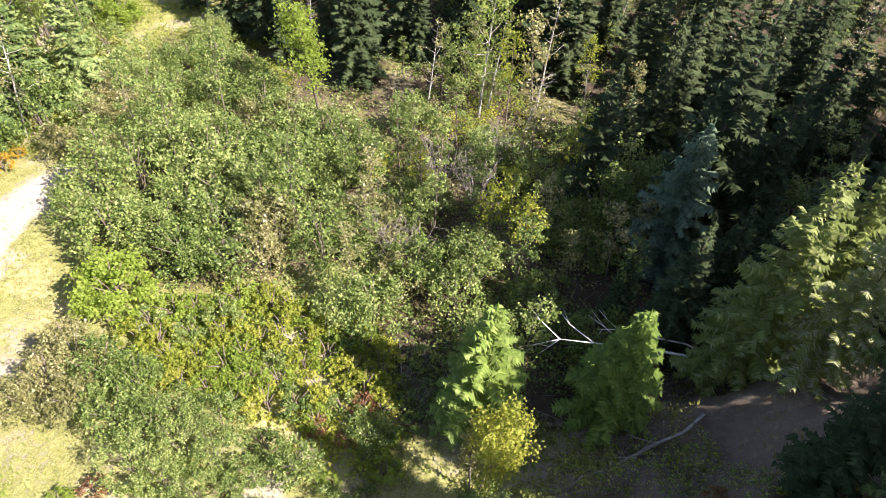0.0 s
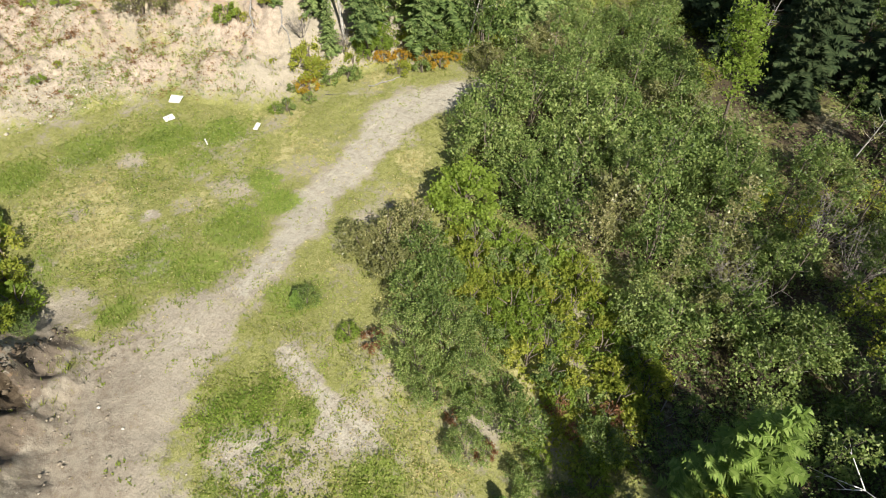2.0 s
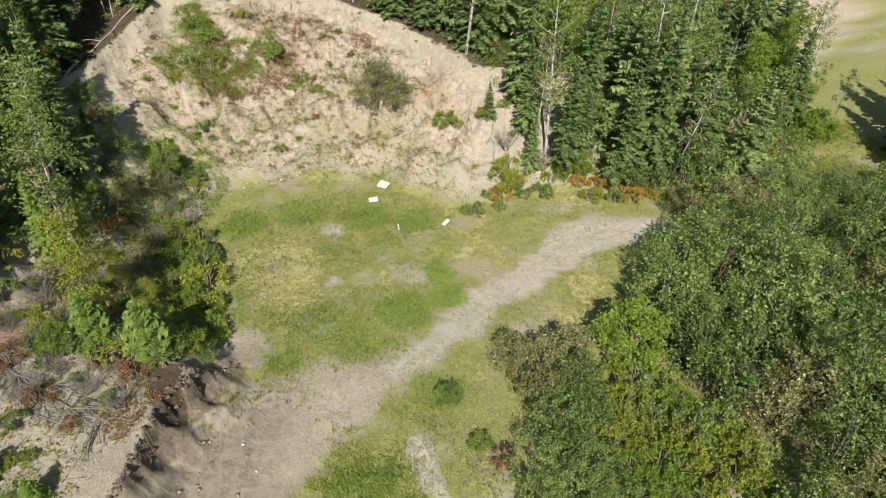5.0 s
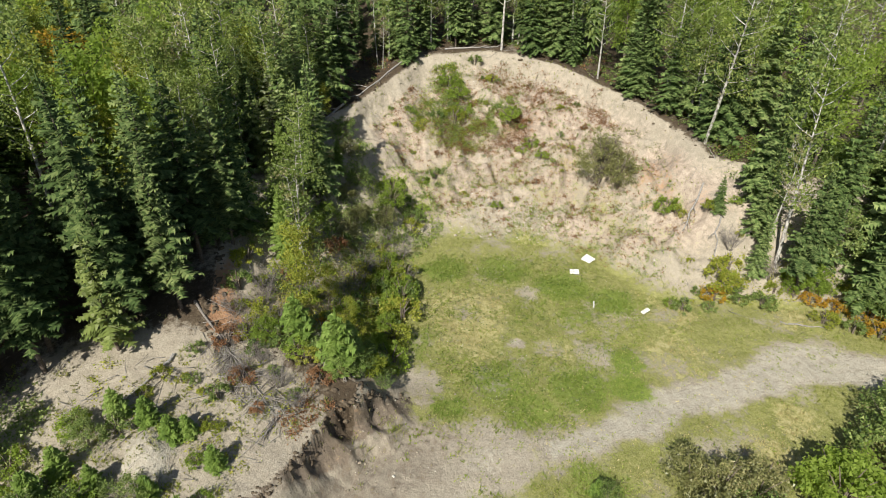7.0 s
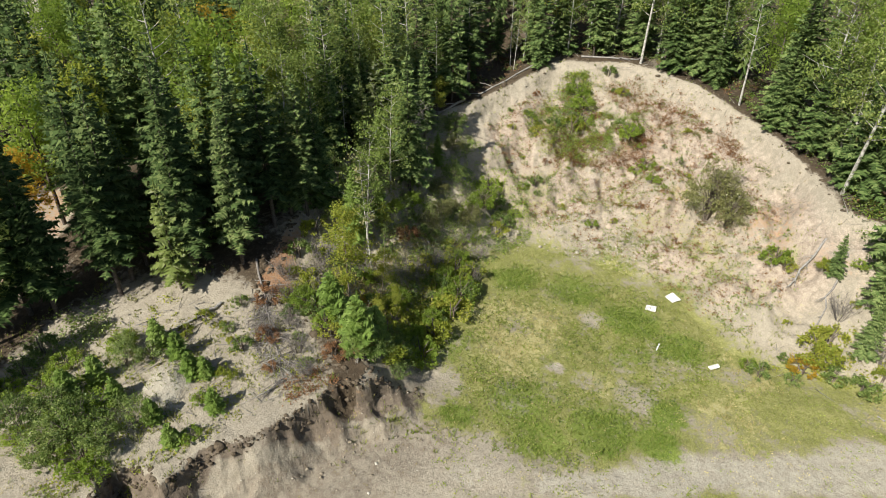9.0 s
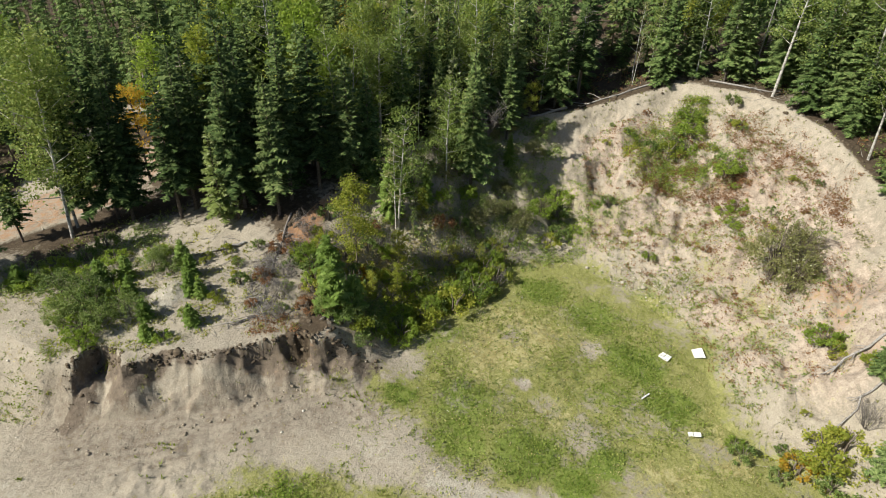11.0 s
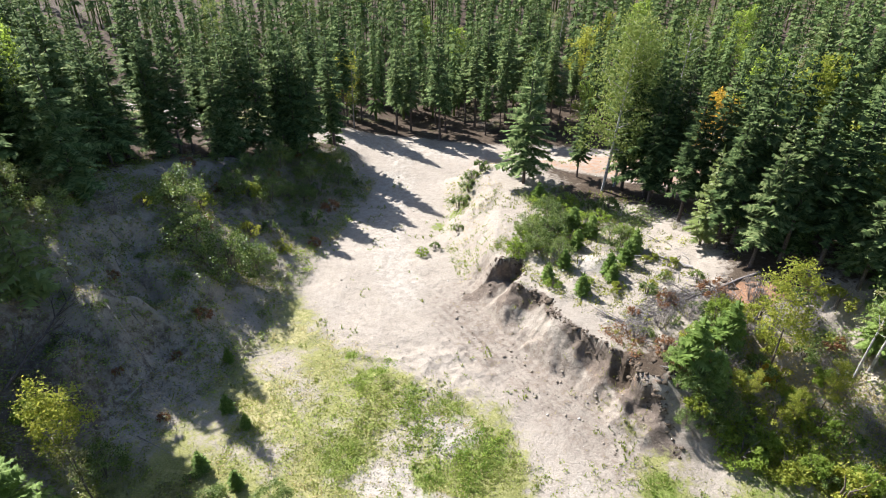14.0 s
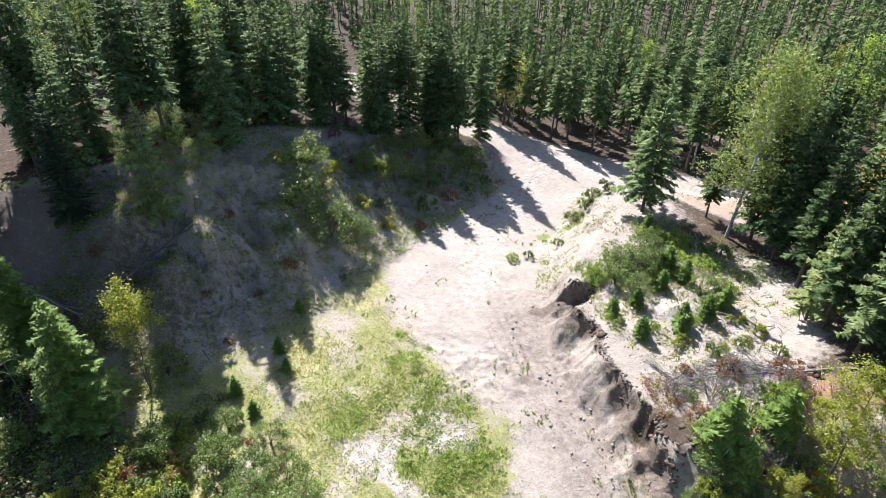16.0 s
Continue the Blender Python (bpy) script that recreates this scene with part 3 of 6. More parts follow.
def spruce_meshes(rng, h, spread, clear=0.12, levels=4.0, full=0.93):
    """Trunk and crown of a spruce: whorls of drooping feathered branches."""
    V, F = [], []
    lean = rng.normal(0, 0.012, 2) * h
    def stem(z):
        return np.array([lean[0] * (z / h) ** 2, lean[1] * (z / h) ** 2, z])
    tube(V, F, [stem(z) for z in (-0.5, 0.0, h * 0.3, h * 0.65, h * 0.98)], [0.022 * h * 0.55 + 0.03, 0.02 * h * 0.55 + 0.02, 0.014 * h * 0.55, 0.007 * h * 0.55, 0.006], 7)
    for k in range(int(10 * h * clear) + 4):   # dry stubs under the crown
        z = rng.uniform(0.3, max(0.6, h * clear * 1.4))
        a = rng.uniform(0, 6.28)
        L = rng.uniform(0.2, 0.7)
        tube(V, F, [stem(z), stem(z) + np.array([math.cos(a) * L, math.sin(a) * L, -0.15 * L])], [0.014, 0.004], 3)
    trunk = tri_mesh("trunk", V, F)
    V, F = [], []
    n = int(h * (1 - clear) * levels)
    for i in range(n):
        u = (i + rng.uniform(-0.4, 0.4)) / n
        z = h * (clear + (1 - clear) * max(u, 0))
        if z > h:
            continue
        R = spread * (1 - (z / h - clear) / (1 - clear)) ** 0.8 * (0.75 + 0.25 * math.sin(min(1, u * 6) * 1.57)) + 0.10
        nb = 6 if u < 0.75 else 5
        a0 = rng.uniform(0, 6.28)
        for k in range(nb):
            if rng.random() > full:
                continue
            a = a0 + 6.283 * k / nb + rng.uniform(-0.35, 0.35)
            L = R * rng.uniform(0.5, 1.2)
            out, side = np.array([math.cos(a), math.sin(a), 0]), np.array([-math.sin(a), math.cos(a), 0])
            rise = 0.35 * u + 0.05 - 0.3 * (1 - u) + rng.uniform(-0.12, 0.12)
            p0 = stem(min(z + rng.uniform(-0.6, 0.6) / levels, h))
            roll = rng.uniform(-0.35, 0.35)
            side = side * math.cos(roll) + np.array([0, 0, 1]) * math.sin(roll)
            def at(s):
                return p0 + out * L * s + np.array([0, 0, L * (rise * s - 0.28 * s * s + 0.18 * s ** 3)])
            fine = 0.085 if levels > 5 else 0.14
            m = max(3, int(L / fine))
            for j in range(m):
                s0 = 0.1 + 0.86 * (j + rng.uniform(0, 0.8)) / m
                w = min(0.30 * L * (1.15 - s0) + 0.1, 0.3 if levels > 5 else 0.42) * rng.uniform(0.55, 1.3)
                c0, c1 = at(s0), at(min(1.0, s0 + 1.7 * fine / L))
                fwd = out * (0.75 * w) + np.array([0, 0, -0.3 * w])
                for sg in (-1, 1):
                    b0 = len(V)
                    V += [c0, c1 + (0, 0, 0.02), c0 + fwd + side * sg * w + (0, 0, rng.uniform(-0.09, 0.06))]
                    F.append((b0, b0 + 1, b0 + 2))
            b0 = len(V)
            V += [at(0.0) + side * 0.02, at(0.0) - side * 0.02, at(0.8) + side * 0.05, at(0.8) - side * 0.05, at(1.06)]
            F += [(b0, b0 + 1, b0 + 3), (b0, b0 + 3, b0 + 2), (b0 + 2, b0 + 3, b0 + 4)]
    b0 = len(V)
    top = stem(h)
    for k in range(4):
        a = 1.57 * k
        V += [top + (0, 0, 0.35), top + (0.07 * math.cos(a), 0.07 * math.sin(a), -0.3), top + (0.07 * math.cos(a + 1.57), 0.07 * math.sin(a + 1.57), -0.3)]
        F.append((b0 + 3 * k, b0 + 3 * k + 1, b0 + 3 * k + 2))
    return trunk, tri_mesh("crown", V, F)


def leaf_cloud(rng, centres, radii, per, size):
    """Many small bent leaves gathered about the clump centres."""
    N = len(centres) * per
    C = np.repeat(np.asarray(centres), per, 0)
    R = np.repeat(np.asarray(radii), per)[:, None]
    d = rng.normal(size=(N, 3))
    d /= np.linalg.norm(d, axis=1, keepdims=True)
    P = C + rng.normal(0, 0.62, (N, 3)) * R * (1, 1, 0.8)
    nrm = d * 0.8 + rng.normal(0, 0.5, (N, 3)) + (0, 0, 0.55)
    nrm /= np.linalg.norm(nrm, axis=1, keepdims=True)
    u = np.cross(nrm, rng.normal(size=(N, 3)))
    u /= np.linalg.norm(u, axis=1, keepdims=True)
    v = np.cross(nrm, u)
    s = size * rng.uniform(0.6, 1.35, (N, 1))
    V = np.stack([P - u * s * 0.75, P + u * s * 0.5 + v * s * 0.52, P + u * s * 0.55 - v * s * 0.5], 1)
    return V.reshape(-1, 3), np.arange(N * 3).reshape(-1, 3)


def bush_meshes(rng, h, spread, clumps, per, size, stems=7):
    """A many-stemmed bush: bowed stems from the ground and an uneven crown of leaves."""
    V, F, C, R = [], [], [], []
    for k in range(stems):
        a, r = rng.uniform(0, 6.28), spread * rng.uniform(0.25, 0.85)
        top = np.array([math.cos(a) * r, math.sin(a) * r, h * rng.uniform(0.6, 0.95) * (1 - 0.25 * (r / spread) ** 2)])
        mid = top * (0.35, 0.35, 0.55)
        tube(V, F, [np.array([math.cos(a) * 0.12, math.sin(a) * 0.12, -0.2]), mid, top], [0.045, 0.03, 0.008], 4)
    for k in range(clumps):
        a, r = rng.uniform(0, 6.28), spread * math.sqrt(rng.uniform(0.0, 1.0))
        lump = 0.8 + 0.25 * math.sin(3 * a + k % 3) * rng.uniform(0.3, 1)
        zt = h * lump * (1 - 0.55 * (r / spread) ** 2.2)
        C.append((math.cos(a) * r, math.sin(a) * r, max(0.15, zt * (rng.uniform(0.25, 1.0) ** 0.45))))
        R.append(rng.uniform(0.5, 1.2) * spread * 0.205)
    return tri_mesh("trunk", V, F), tri_mesh("crown", *leaf_cloud(rng, C, R, per, size))


def tree_meshes(rng, h, spread, clumps, per, size, clear=0.35, lean=0.05, limbs=14, stem=0.014):
    """A broadleaf tree: tapered leaning trunk, limbs and leaf clumps at their ends."""
    V, F, C, R = [], [], [], []
    lx, ly = rng.normal(0, lean, 2) * h
    def at(z):
        k = z / h
        return np.array([lx * k + 0.04 * h * math.sin(3 * k + lx) * 0.3, ly * k, z])
    tube(V, F, [at(z * h) for z in (-0.04, 0.02, 0.25, 0.5, 0.75, 0.97)], [stem * h * f for f in (1.2, 1.0, 0.8, 0.55, 0.3, 0.06)], 7)
    for k in range(limbs):
        z = h * (clear + (0.93 - clear) * (k + rng.uniform(0, 0.9)) / limbs)
        a = k * 2.4 + rng.uniform(-0.5, 0.5)
        L = spread * (1.0 - 0.6 * ((z / h - clear) / (1 - clear)) ** 1.5) * rng.uniform(0.6, 1.1)
        p0 = at(z)
        tip = p0 + (math.cos(a) * L, math.sin(a) * L, L * rng.uniform(0.35, 0.9))
        mid = (p0 + tip) / 2 + (0, 0, -0.06 * L)
        tube(V, F, [p0, mid, tip], [stem * h * 0.3, stem * h * 0.18, 0.006], 4)
        for m in range(max(1, clumps // limbs)):
            s = rng.uniform(0.4, 1.05)
            C.append(p0 + (tip - p0) * s + rng.normal(0, 0.16 * spread, 3))
            R.append(rng.uniform(0.5, 1.1) * spread * 0.26)
    C.append(at(h * 0.96))
    R.append(spread * 0.25)
    return tri_mesh("trunk", V, F), (tri_mesh("crown", *leaf_cloud(rng, C, R, per, size)) if per else None)


def snag_meshes(rng, h, branches, stem=0.012):
    V, F = [], []
    lx, ly = rng.normal(0, 0.05, 2) * h
    def at(z):
        return np.array([lx * z / h, ly * z / h, z])
    tube(V, F, [at(z * h) for z in (-0.05, 0.3, 0.65, 1.0)], [stem * h, stem * h * 0.8, stem * h * 0.5, 0.01], 6)
    for k in range(branches):
        z, a = h * rng.uniform(0.3, 0.97), rng.uniform(0, 6.28)
        L = rng.uniform(0.35, 1.0) * 0.16 * h
        p = at(z)
        q1 = p + (math.cos(a) * L * 0.6, math.sin(a) * L * 0.6, L * 0.25)
        q2 = q1 + (math.cos(a + 0.4) * L * 0.5, math.sin(a + 0.4) * L * 0.5, L * rng.uniform(-0.1, 0.4))
        tube(V, F, [p, q1, q2], [0.02, 0.013, 0.004], 3)
        tube(V, F, [q1, q1 + (math.cos(a - 0.7) * L * 0.4, math.sin(a - 0.7) * L * 0.4, L * 0.2)], [0.01, 0.003], 3)
    return tri_mesh("trunk", V, F)


def along(poly, n, jitter, seed):
    r = np.random.default_rng(seed)
    p = np.array([q[:2] for q in poly], float)
    seg = np.hypot(*np.diff(p, axis=0).T)
    u = np.sort(r.uniform(0, seg.sum(), n))
    i = np.minimum(np.searchsorted(np.cumsum(seg), u), len(seg) - 1)
    k = (u - (np.cumsum(seg) - seg)[i]) / seg[i]
    return p[i] + (p[i + 1] - p[i]) * k[:, None] + r.normal(0, jitter, (n, 2)), r


rng = np.random.default_rng(7)


def plant(src, x, y, yaw=None, size=1.0, tilt=(0, 0), sink=0.0):
    """Sets a copy of a plant on the ground."""
    m = pose(x, y, ground_height(x, y) - sink, tilt[0], tilt[1], rng.uniform(0, 360) if yaw is None else yaw)
    ob = copy_thing(src, m)
    ob.scale = (size,) * 3
    return ob


def plant_kind(name, label, category, group, pieces):
    ob = thing(name, pose(0, 0, -50), label, category, group)
    for nm, me, mat, lab in pieces:
        part(nm, me, mat, ob, lab)
    return ob


masters = []


def keep(obs):
    masters.extend(obs)
    return obs


def spruce_kind(k, h, spread, mat=None, clear=0.12, full=1.0, label="dark green spruce tree standing in the forest edge", group="forest spruces", name="spruce_tree", levels=4.0):
    tr, cr = spruce_meshes(rng, h, spread, clear, levels, full)
    return plant_kind(name, label, "tree", group, [("trunk", tr, BARK, ""), ("crown", cr, mat or SPRUCE, "")])


spruces = keep([spruce_kind(k, 9 + 0.6 * k, 1.75 + 0.2 * (k % 3), None, 0.06 + 0.05 * (k % 4)) for k in range(6)])


def bush_kind(mat, h, spread, clumps, per, size, label, name="bush", group="", stems=7):
    st, cr = bush_meshes(rng, h, spread, clumps, per, size, stems)
    return plant_kind(name, label, "bush", group, [("trunk", st, TWIG, ""), ("crown", cr, mat, "")])


def tree_kind(mat, bark, h, spread, clumps, per, size, label, name="tree", group="", **more):
    tr, cr = tree_meshes(rng, h, spread, clumps, per, size, **more)
    return plant_kind(name, label, "tree", group, [("trunk", tr, bark, "")] + ([("crown", cr, mat, "")] if cr else []))


blue_spruce = keep([spruce_kind(0, 7.5, 2.0, SPRUCE_BLUE, 0.05, label="bluish green spruce growing in the wet hollow", levels=6.5)])[0]
green_spruce = keep([spruce_kind(0, 7.8, 1.75, SPRUCE_YOUNG, 0.04, label="fresh green spruce at the foot of the slope", group="green firs", name="fir_tree", levels=6.5)])[0]
small_spruce = keep([spruce_kind(0, 2.0, 0.75, SPRUCE_YOUNG, 0.02, label="small young spruce on the bank", group="young spruces", name="young_spruce", levels=11.0)])[0]
mossy_spruce = keep([spruce_kind(0, 11.5, 2.3, SPRUCE_DRY, 0.06, 0.85, label="tall spruce hung with pale lichen", levels=6.0, group="dying spruces", name="dying_spruce")])[0]
dry_spruce = keep([spruce_kind(0, 7.0, 1.35, SPRUCE_DRY, 0.1, 0.8, label="half-dead spruce with grey needles", group="dying spruces", name="dying_spruce")])[0]
tall_spruces = keep([spruce_kind(k, 10.5 + 0.8 * k, 1.55, None, 0.3 + 0.04 * k, label="tall fir with a bare lower stem at the forest edge", levels=4.5, name="fir_tree", group="forest firs") for k in range(3)])
# the dimmer needles stand in for tree shade behind the shelf
shelf_spruces = keep([spruce_kind(k, 10.2 + 0.9 * k, 1.7, HALF_SHADED_SPRUCE, 0.2 + 0.05 * k, label="spruce behind the soil shelf with some shade in its colour", levels=4.5) for k in range(3)])
# northern spruces carry their shade in the needle colour
shaded_spruces = keep([spruce_kind(k, 10.5 + k, 2.0, SHADED_SPRUCE, 0.06, label="spruce in the northern woods with shade put into its colour", group="northern spruces") for k in range(2)])
alders = keep([bush_kind(ALDER, 3.6 + 0.35 * k, 1.75 + 0.12 * k, 64, 50, 0.11, "leafy green alder bush in the thicket", "alder_bush", "thicket bushes") for k in range(4)])
olive = keep([bush_kind(OLIVE, 3.3 + 0.5 * k, 1.6, 70, 50, 0.105, "brownish green bush with thinning leaves", "alder_bush", "thicket bushes") for k in range(2)])
lime = keep([bush_kind(LIME, 2.7, 1.3, 60, 90, 0.1, "bright lime green young maple bush", "maple_bush")])[0]
shrubs = keep([bush_kind(m_, 1.3, 0.8, 26, 38, 0.082, lab, "shrub", "low shrubs", 5) for m_, lab in
               ((ALDER, "low green shrub on bare soil"), (LIME, "low bright green shrub on bare soil"), (YELLOW, "low yellowing shrub among weeds"), (ORANGE, "low orange autumn shrub at a bank"), (RED, "low russet shrub with sparse leaves"))])
def brush_meshes(rng, h, spread, n):
    """Leafless brushwood: many thin forked stems."""
    V, F = [], []
    for k in range(n):
        a, r = rng.uniform(0, 6.28), spread * rng.uniform(0.2, 1.0)
        p0 = np.array([math.cos(a), math.sin(a), 0]) * 0.15 * spread + (0, 0, -0.1)
        top = np.array([math.cos(a) * r, math.sin(a) * r, h * rng.uniform(0.5, 1.0)])
        mid = p0 + (top - p0) * 0.5 + rng.normal(0, 0.08, 3)
        tube(V, F, [p0, mid, top], [0.012, 0.008, 0.003], 3)
        for j in range(6):
            q0 = mid + (top - mid) * rng.uniform(0, 0.9)
            tube(V, F, [q0, q0 + rng.normal(0, 0.2, 3) * spread + (0, 0, 0.06 * h)], [0.006, 0.002], 3)
    return tri_mesh("trunk", V, F)


brush = keep([plant_kind("dead_bush", "leafless grey brushwood with thin forked stems", "dead bush", "dead brush", [("trunk", brush_meshes(rng, 1.5, 1.0, 34), BRUSHWOOD, "")])])[0]
big_birch = keep([tree_kind(POPLAR, BIRCH, 13.0, 2.5, 200, 40, 0.12, "tall white birch with a full light green crown", "birch_tree", "birches", clear=0.2, limbs=25, stem=0.009)])[0]
poplars = keep([tree_kind(POPLAR, BIRCH, 11 + 1.2 * k, 2.1, 100, 26, 0.125, "white-stemmed birch tree with light green leaves", "birch_tree", "birches", clear=0.28, limbs=21, stem=0.0095) for k in range(3)])
thin_birch = keep([tree_kind(OLIVE, BIRCH, 8.5, 1.1, 30, 26, 0.105, "thin pale birch with few leaves", "birch_tree", "birches", clear=0.35, limbs=16, stem=0.008)])[0]
slim = keep([tree_kind(m_, TWIG, 6.0, 1.0, 34, 34, 0.1, lab, "sapling", "saplings", clear=0.4, limbs=12, stem=0.009) for m_, lab in
             ((YELLOW, "slender sapling with yellow leaves"), (OLIVE, "slender sapling with brown leaves"), (ALDER, "slender sapling with dull green leaves"))])
gold_bush = keep([tree_kind(YELLOW, TWIG, 6.4, 1.3, 70, 60, 0.085, "tall thin bush with a golden crown on the slope", "sapling", "saplings", clear=0.55, limbs=14, stem=0.006)])[0]
gold_maple = keep([tree_kind(YELLOW, TWIG, 6.2, 1.35, 70, 64, 0.08, "slender maple turning yellow in the gully", "maple_tree", "gully maples", clear=0.25, limbs=14, stem=0.009)])[0]
face_bush = keep([bush_kind(OLIVE, 3.9, 1.5, 80, 30, 0.09, "tall thin brownish bush with many upright stems", "alder_bush", "", 26)])[0]
edge_spruce = keep([spruce_kind(0, 9.6, 2.25, None, 0.15, label="broad spruce standing alone at the track edge")])[0]
maples = keep([tree_kind(m_, BARK, 8.5, 2.0, 80, 36, 0.15, lab, "maple_tree", "forest maples", clear=0.3, limbs=16) for m_, lab in
               ((LIME, "bright green maple among the spruces"), (YELLOW, "yellow autumn maple among the spruces"), (ORANGE, "orange autumn maple among the spruces"))])
snags = keep([plant_kind("dead_tree", "bare grey dead tree with broken twigs", "dead tree", "dead trees", [("trunk", snag_meshes(rng, 8.0, 30), DEADWOOD, "")]) for k in range(2)])

# ---- the forest ----
def zone(x, y):
    """True where the tall forest stands."""
    w = inside(x, y, W_CREST) & (edge_distance(x, y, W_CREST) > 0.7) & (np.hypot(x + 12.5, y + 14.5) > 8.5) & ~((x > -19.5) & (y > -28))
    e = inside(x, y, E_CREST) & (edge_distance(x, y, E_CREST) > 0.3) & ~((y > -9) & (y < 4) & (x < 21) & (np.sin(x * 12.9 + y * 78.2) > 0.2)) & ~((np.abs(0.49 * (x - 5.6) + 0.87 * (y - 4.6) - 1.2) < 1.9) & (x < 29)) & ~((np.abs(0.49 * (x - 16.6) + 0.87 * (y - 7.9) - 1.2) < 2.4) & (x < 50) & (y < 9.5))
    s = (y < -38.5) & ~inside(x, y, E_TOE)
    n = (y > 24 + 0.9 * np.clip(8 - x, 0, 40)) & (x > -16)
    nw = inside(x, y, W_TOE) & ~inside(x, y, W_CREST) & (y > 19.5)
    ne = (x > 12 + 0.25 * np.clip(y - 20, -20, 9)) & (y > 12) & (np.hypot(x - 13, y - 13) > 4)
    road = edge_distance(x, y, ROAD_FAR, False) > 2.9
    return (w | e | s | n | nw | ne) & road


cell = 2.8
ix, iy = np.meshgrid(np.arange(-150, 100, cell), np.arange(-150, 70, cell))
px = (ix + rng.uniform(-1.25, 1.25, ix.shape)).ravel()
py = (iy + rng.uniform(-1.25, 1.25, iy.shape)).ravel()
seen_side = (px < 40) | (py > -75)
ok = zone(px, py) & seen_side & (np.hypot(px + 8, py - 5) < 150) & ~((py > 8) & (np.hypot(px, py) > np.where(px > 5, 78, 62))) & ~((px > 10) & (np.hypot(px - 5, py + 5) > 125)) & ~((px > 10) & (py > -4) & (np.hypot(px, py) > 70)) & ((np.hypot(px + 10, py + 4) < 95) | (rng.random(len(px)) < 0.6))
px, py = px[ok], py[ok]
order = np.argsort(np.hypot(px + 10, py + 4))
px, py = px[order], py[order]
pz = terrain(px, py)[0]
broad = np.array([(-24.2, -27.8), (-30.9, -19.3), (-34.2, -16.9), (-38.9, -17.2), (-36.5, -15.6), (-29.2, -16.4), (-40.2, -19.6), (-30.4, -23.6)])
ok = (np.hypot(px[:, None] - broad[:, 0], py[:, None] - broad[:, 1]) > 2.0).all(1)
px, py, pz = px[ok], py[ok], pz[ok]
kind_roll, size_roll = rng.random(len(px)), rng.uniform(0.55, 1.12, len(px))
n_spruce, far_list = 0, []
for x, y, z, k, s_ in zip(px, py, pz, kind_roll, size_roll):
    west_birch = y > 17 and x < -18
    near = math.hypot(x + 10, y + 4)
    if 5 < x < 20 and -33 < y < -10:
        s_ *= 0.88
    elif x > 28 and -3 < y < 22:
        # trees enlarged well beyond their neighbours to cast shade north-west
        s_ = max(s_, 0.9) * 1.9
    elif x > 14 and y >= 22:
        s_ *= 0.9
    elif (16 < x < 25 and 11 < y < 16) or (22 < x < 24 and 0 < y < 2):
        s_ *= 0.55
    elif x > 12 and y > 0:
        s_ *= 1.3
    m = pose(x, y, z - 0.1, rng.normal(0, 1.5), rng.normal(0, 1.5), rng.uniform(0, 360))
    north = y > 10 and x > -17
    if north and x < 15:
        if k > 0.85 and y < 34:
            continue
        src = (slim[0], slim[1], slim[2], alders[3], slim[1], thin_birch, snags[0], alders[1], slim[2], shaded_spruces[0])[int(k * 997) % 10]
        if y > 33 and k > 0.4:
            src = shaded_spruces[int(k * 997) % 2]
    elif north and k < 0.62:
        src = (slim[0], slim[1], slim[2], slim[2], slim[1], thin_birch, shaded_spruces[0], shaded_spruces[1], alders[3], alders[1])[int(k * 997) % 10]
    elif near < 75 and west_birch and k < 0.5:
        src = poplars[int(k * 100) % 3] if k < 0.33 else maples[0]
    elif near < 68 and k < (0.2 if x < -33 and y < 4 else 0.12 if x < -20 and y < -4 else 0.16 if x < -24 else 0.05) and (near > 27 or k < 0.03):
        src = (maples[0], maples[0], maples[1], poplars[0], maples[0], poplars[1], maples[0], thin_birch, maples[1], dry_spruce)[int(k * 997) % 10]
    elif near < 75 and k < 0.06:
        src = poplars[int(k * 1000) % 3]
    elif near < 60 and 0.5 < k < 0.515:
        src = snags[int(k * 1000) % 2]
    elif near < 60 and 0.6 < k < 0.63:
        src = dry_spruce
    elif n_spruce < 165:
        src = shaded_spruces[int(k * 1000) % 2] if x > 11 and y > 9 else tall_spruces[int(k * 1000) % 3] if y < -36 or (x > 8 and y < -12) else shelf_spruces[int(k * 1000) % 3] if k < 0.62 and x < -12 else spruces[int(k * 1000) % 6]
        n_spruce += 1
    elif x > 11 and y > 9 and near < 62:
        src = shaded_spruces[int(k * 1000) % 2]
    else:
        far_list.append((x, y, z, k, s_))
        continue
    if src in maples and x < -15:
        s_ = 0.8 + 0.4 * (s_ - 0.55)
    ob = copy_thing(src, m)
    ob.scale = (s_, s_, s_ * rng.uniform(0.92, 1.1))


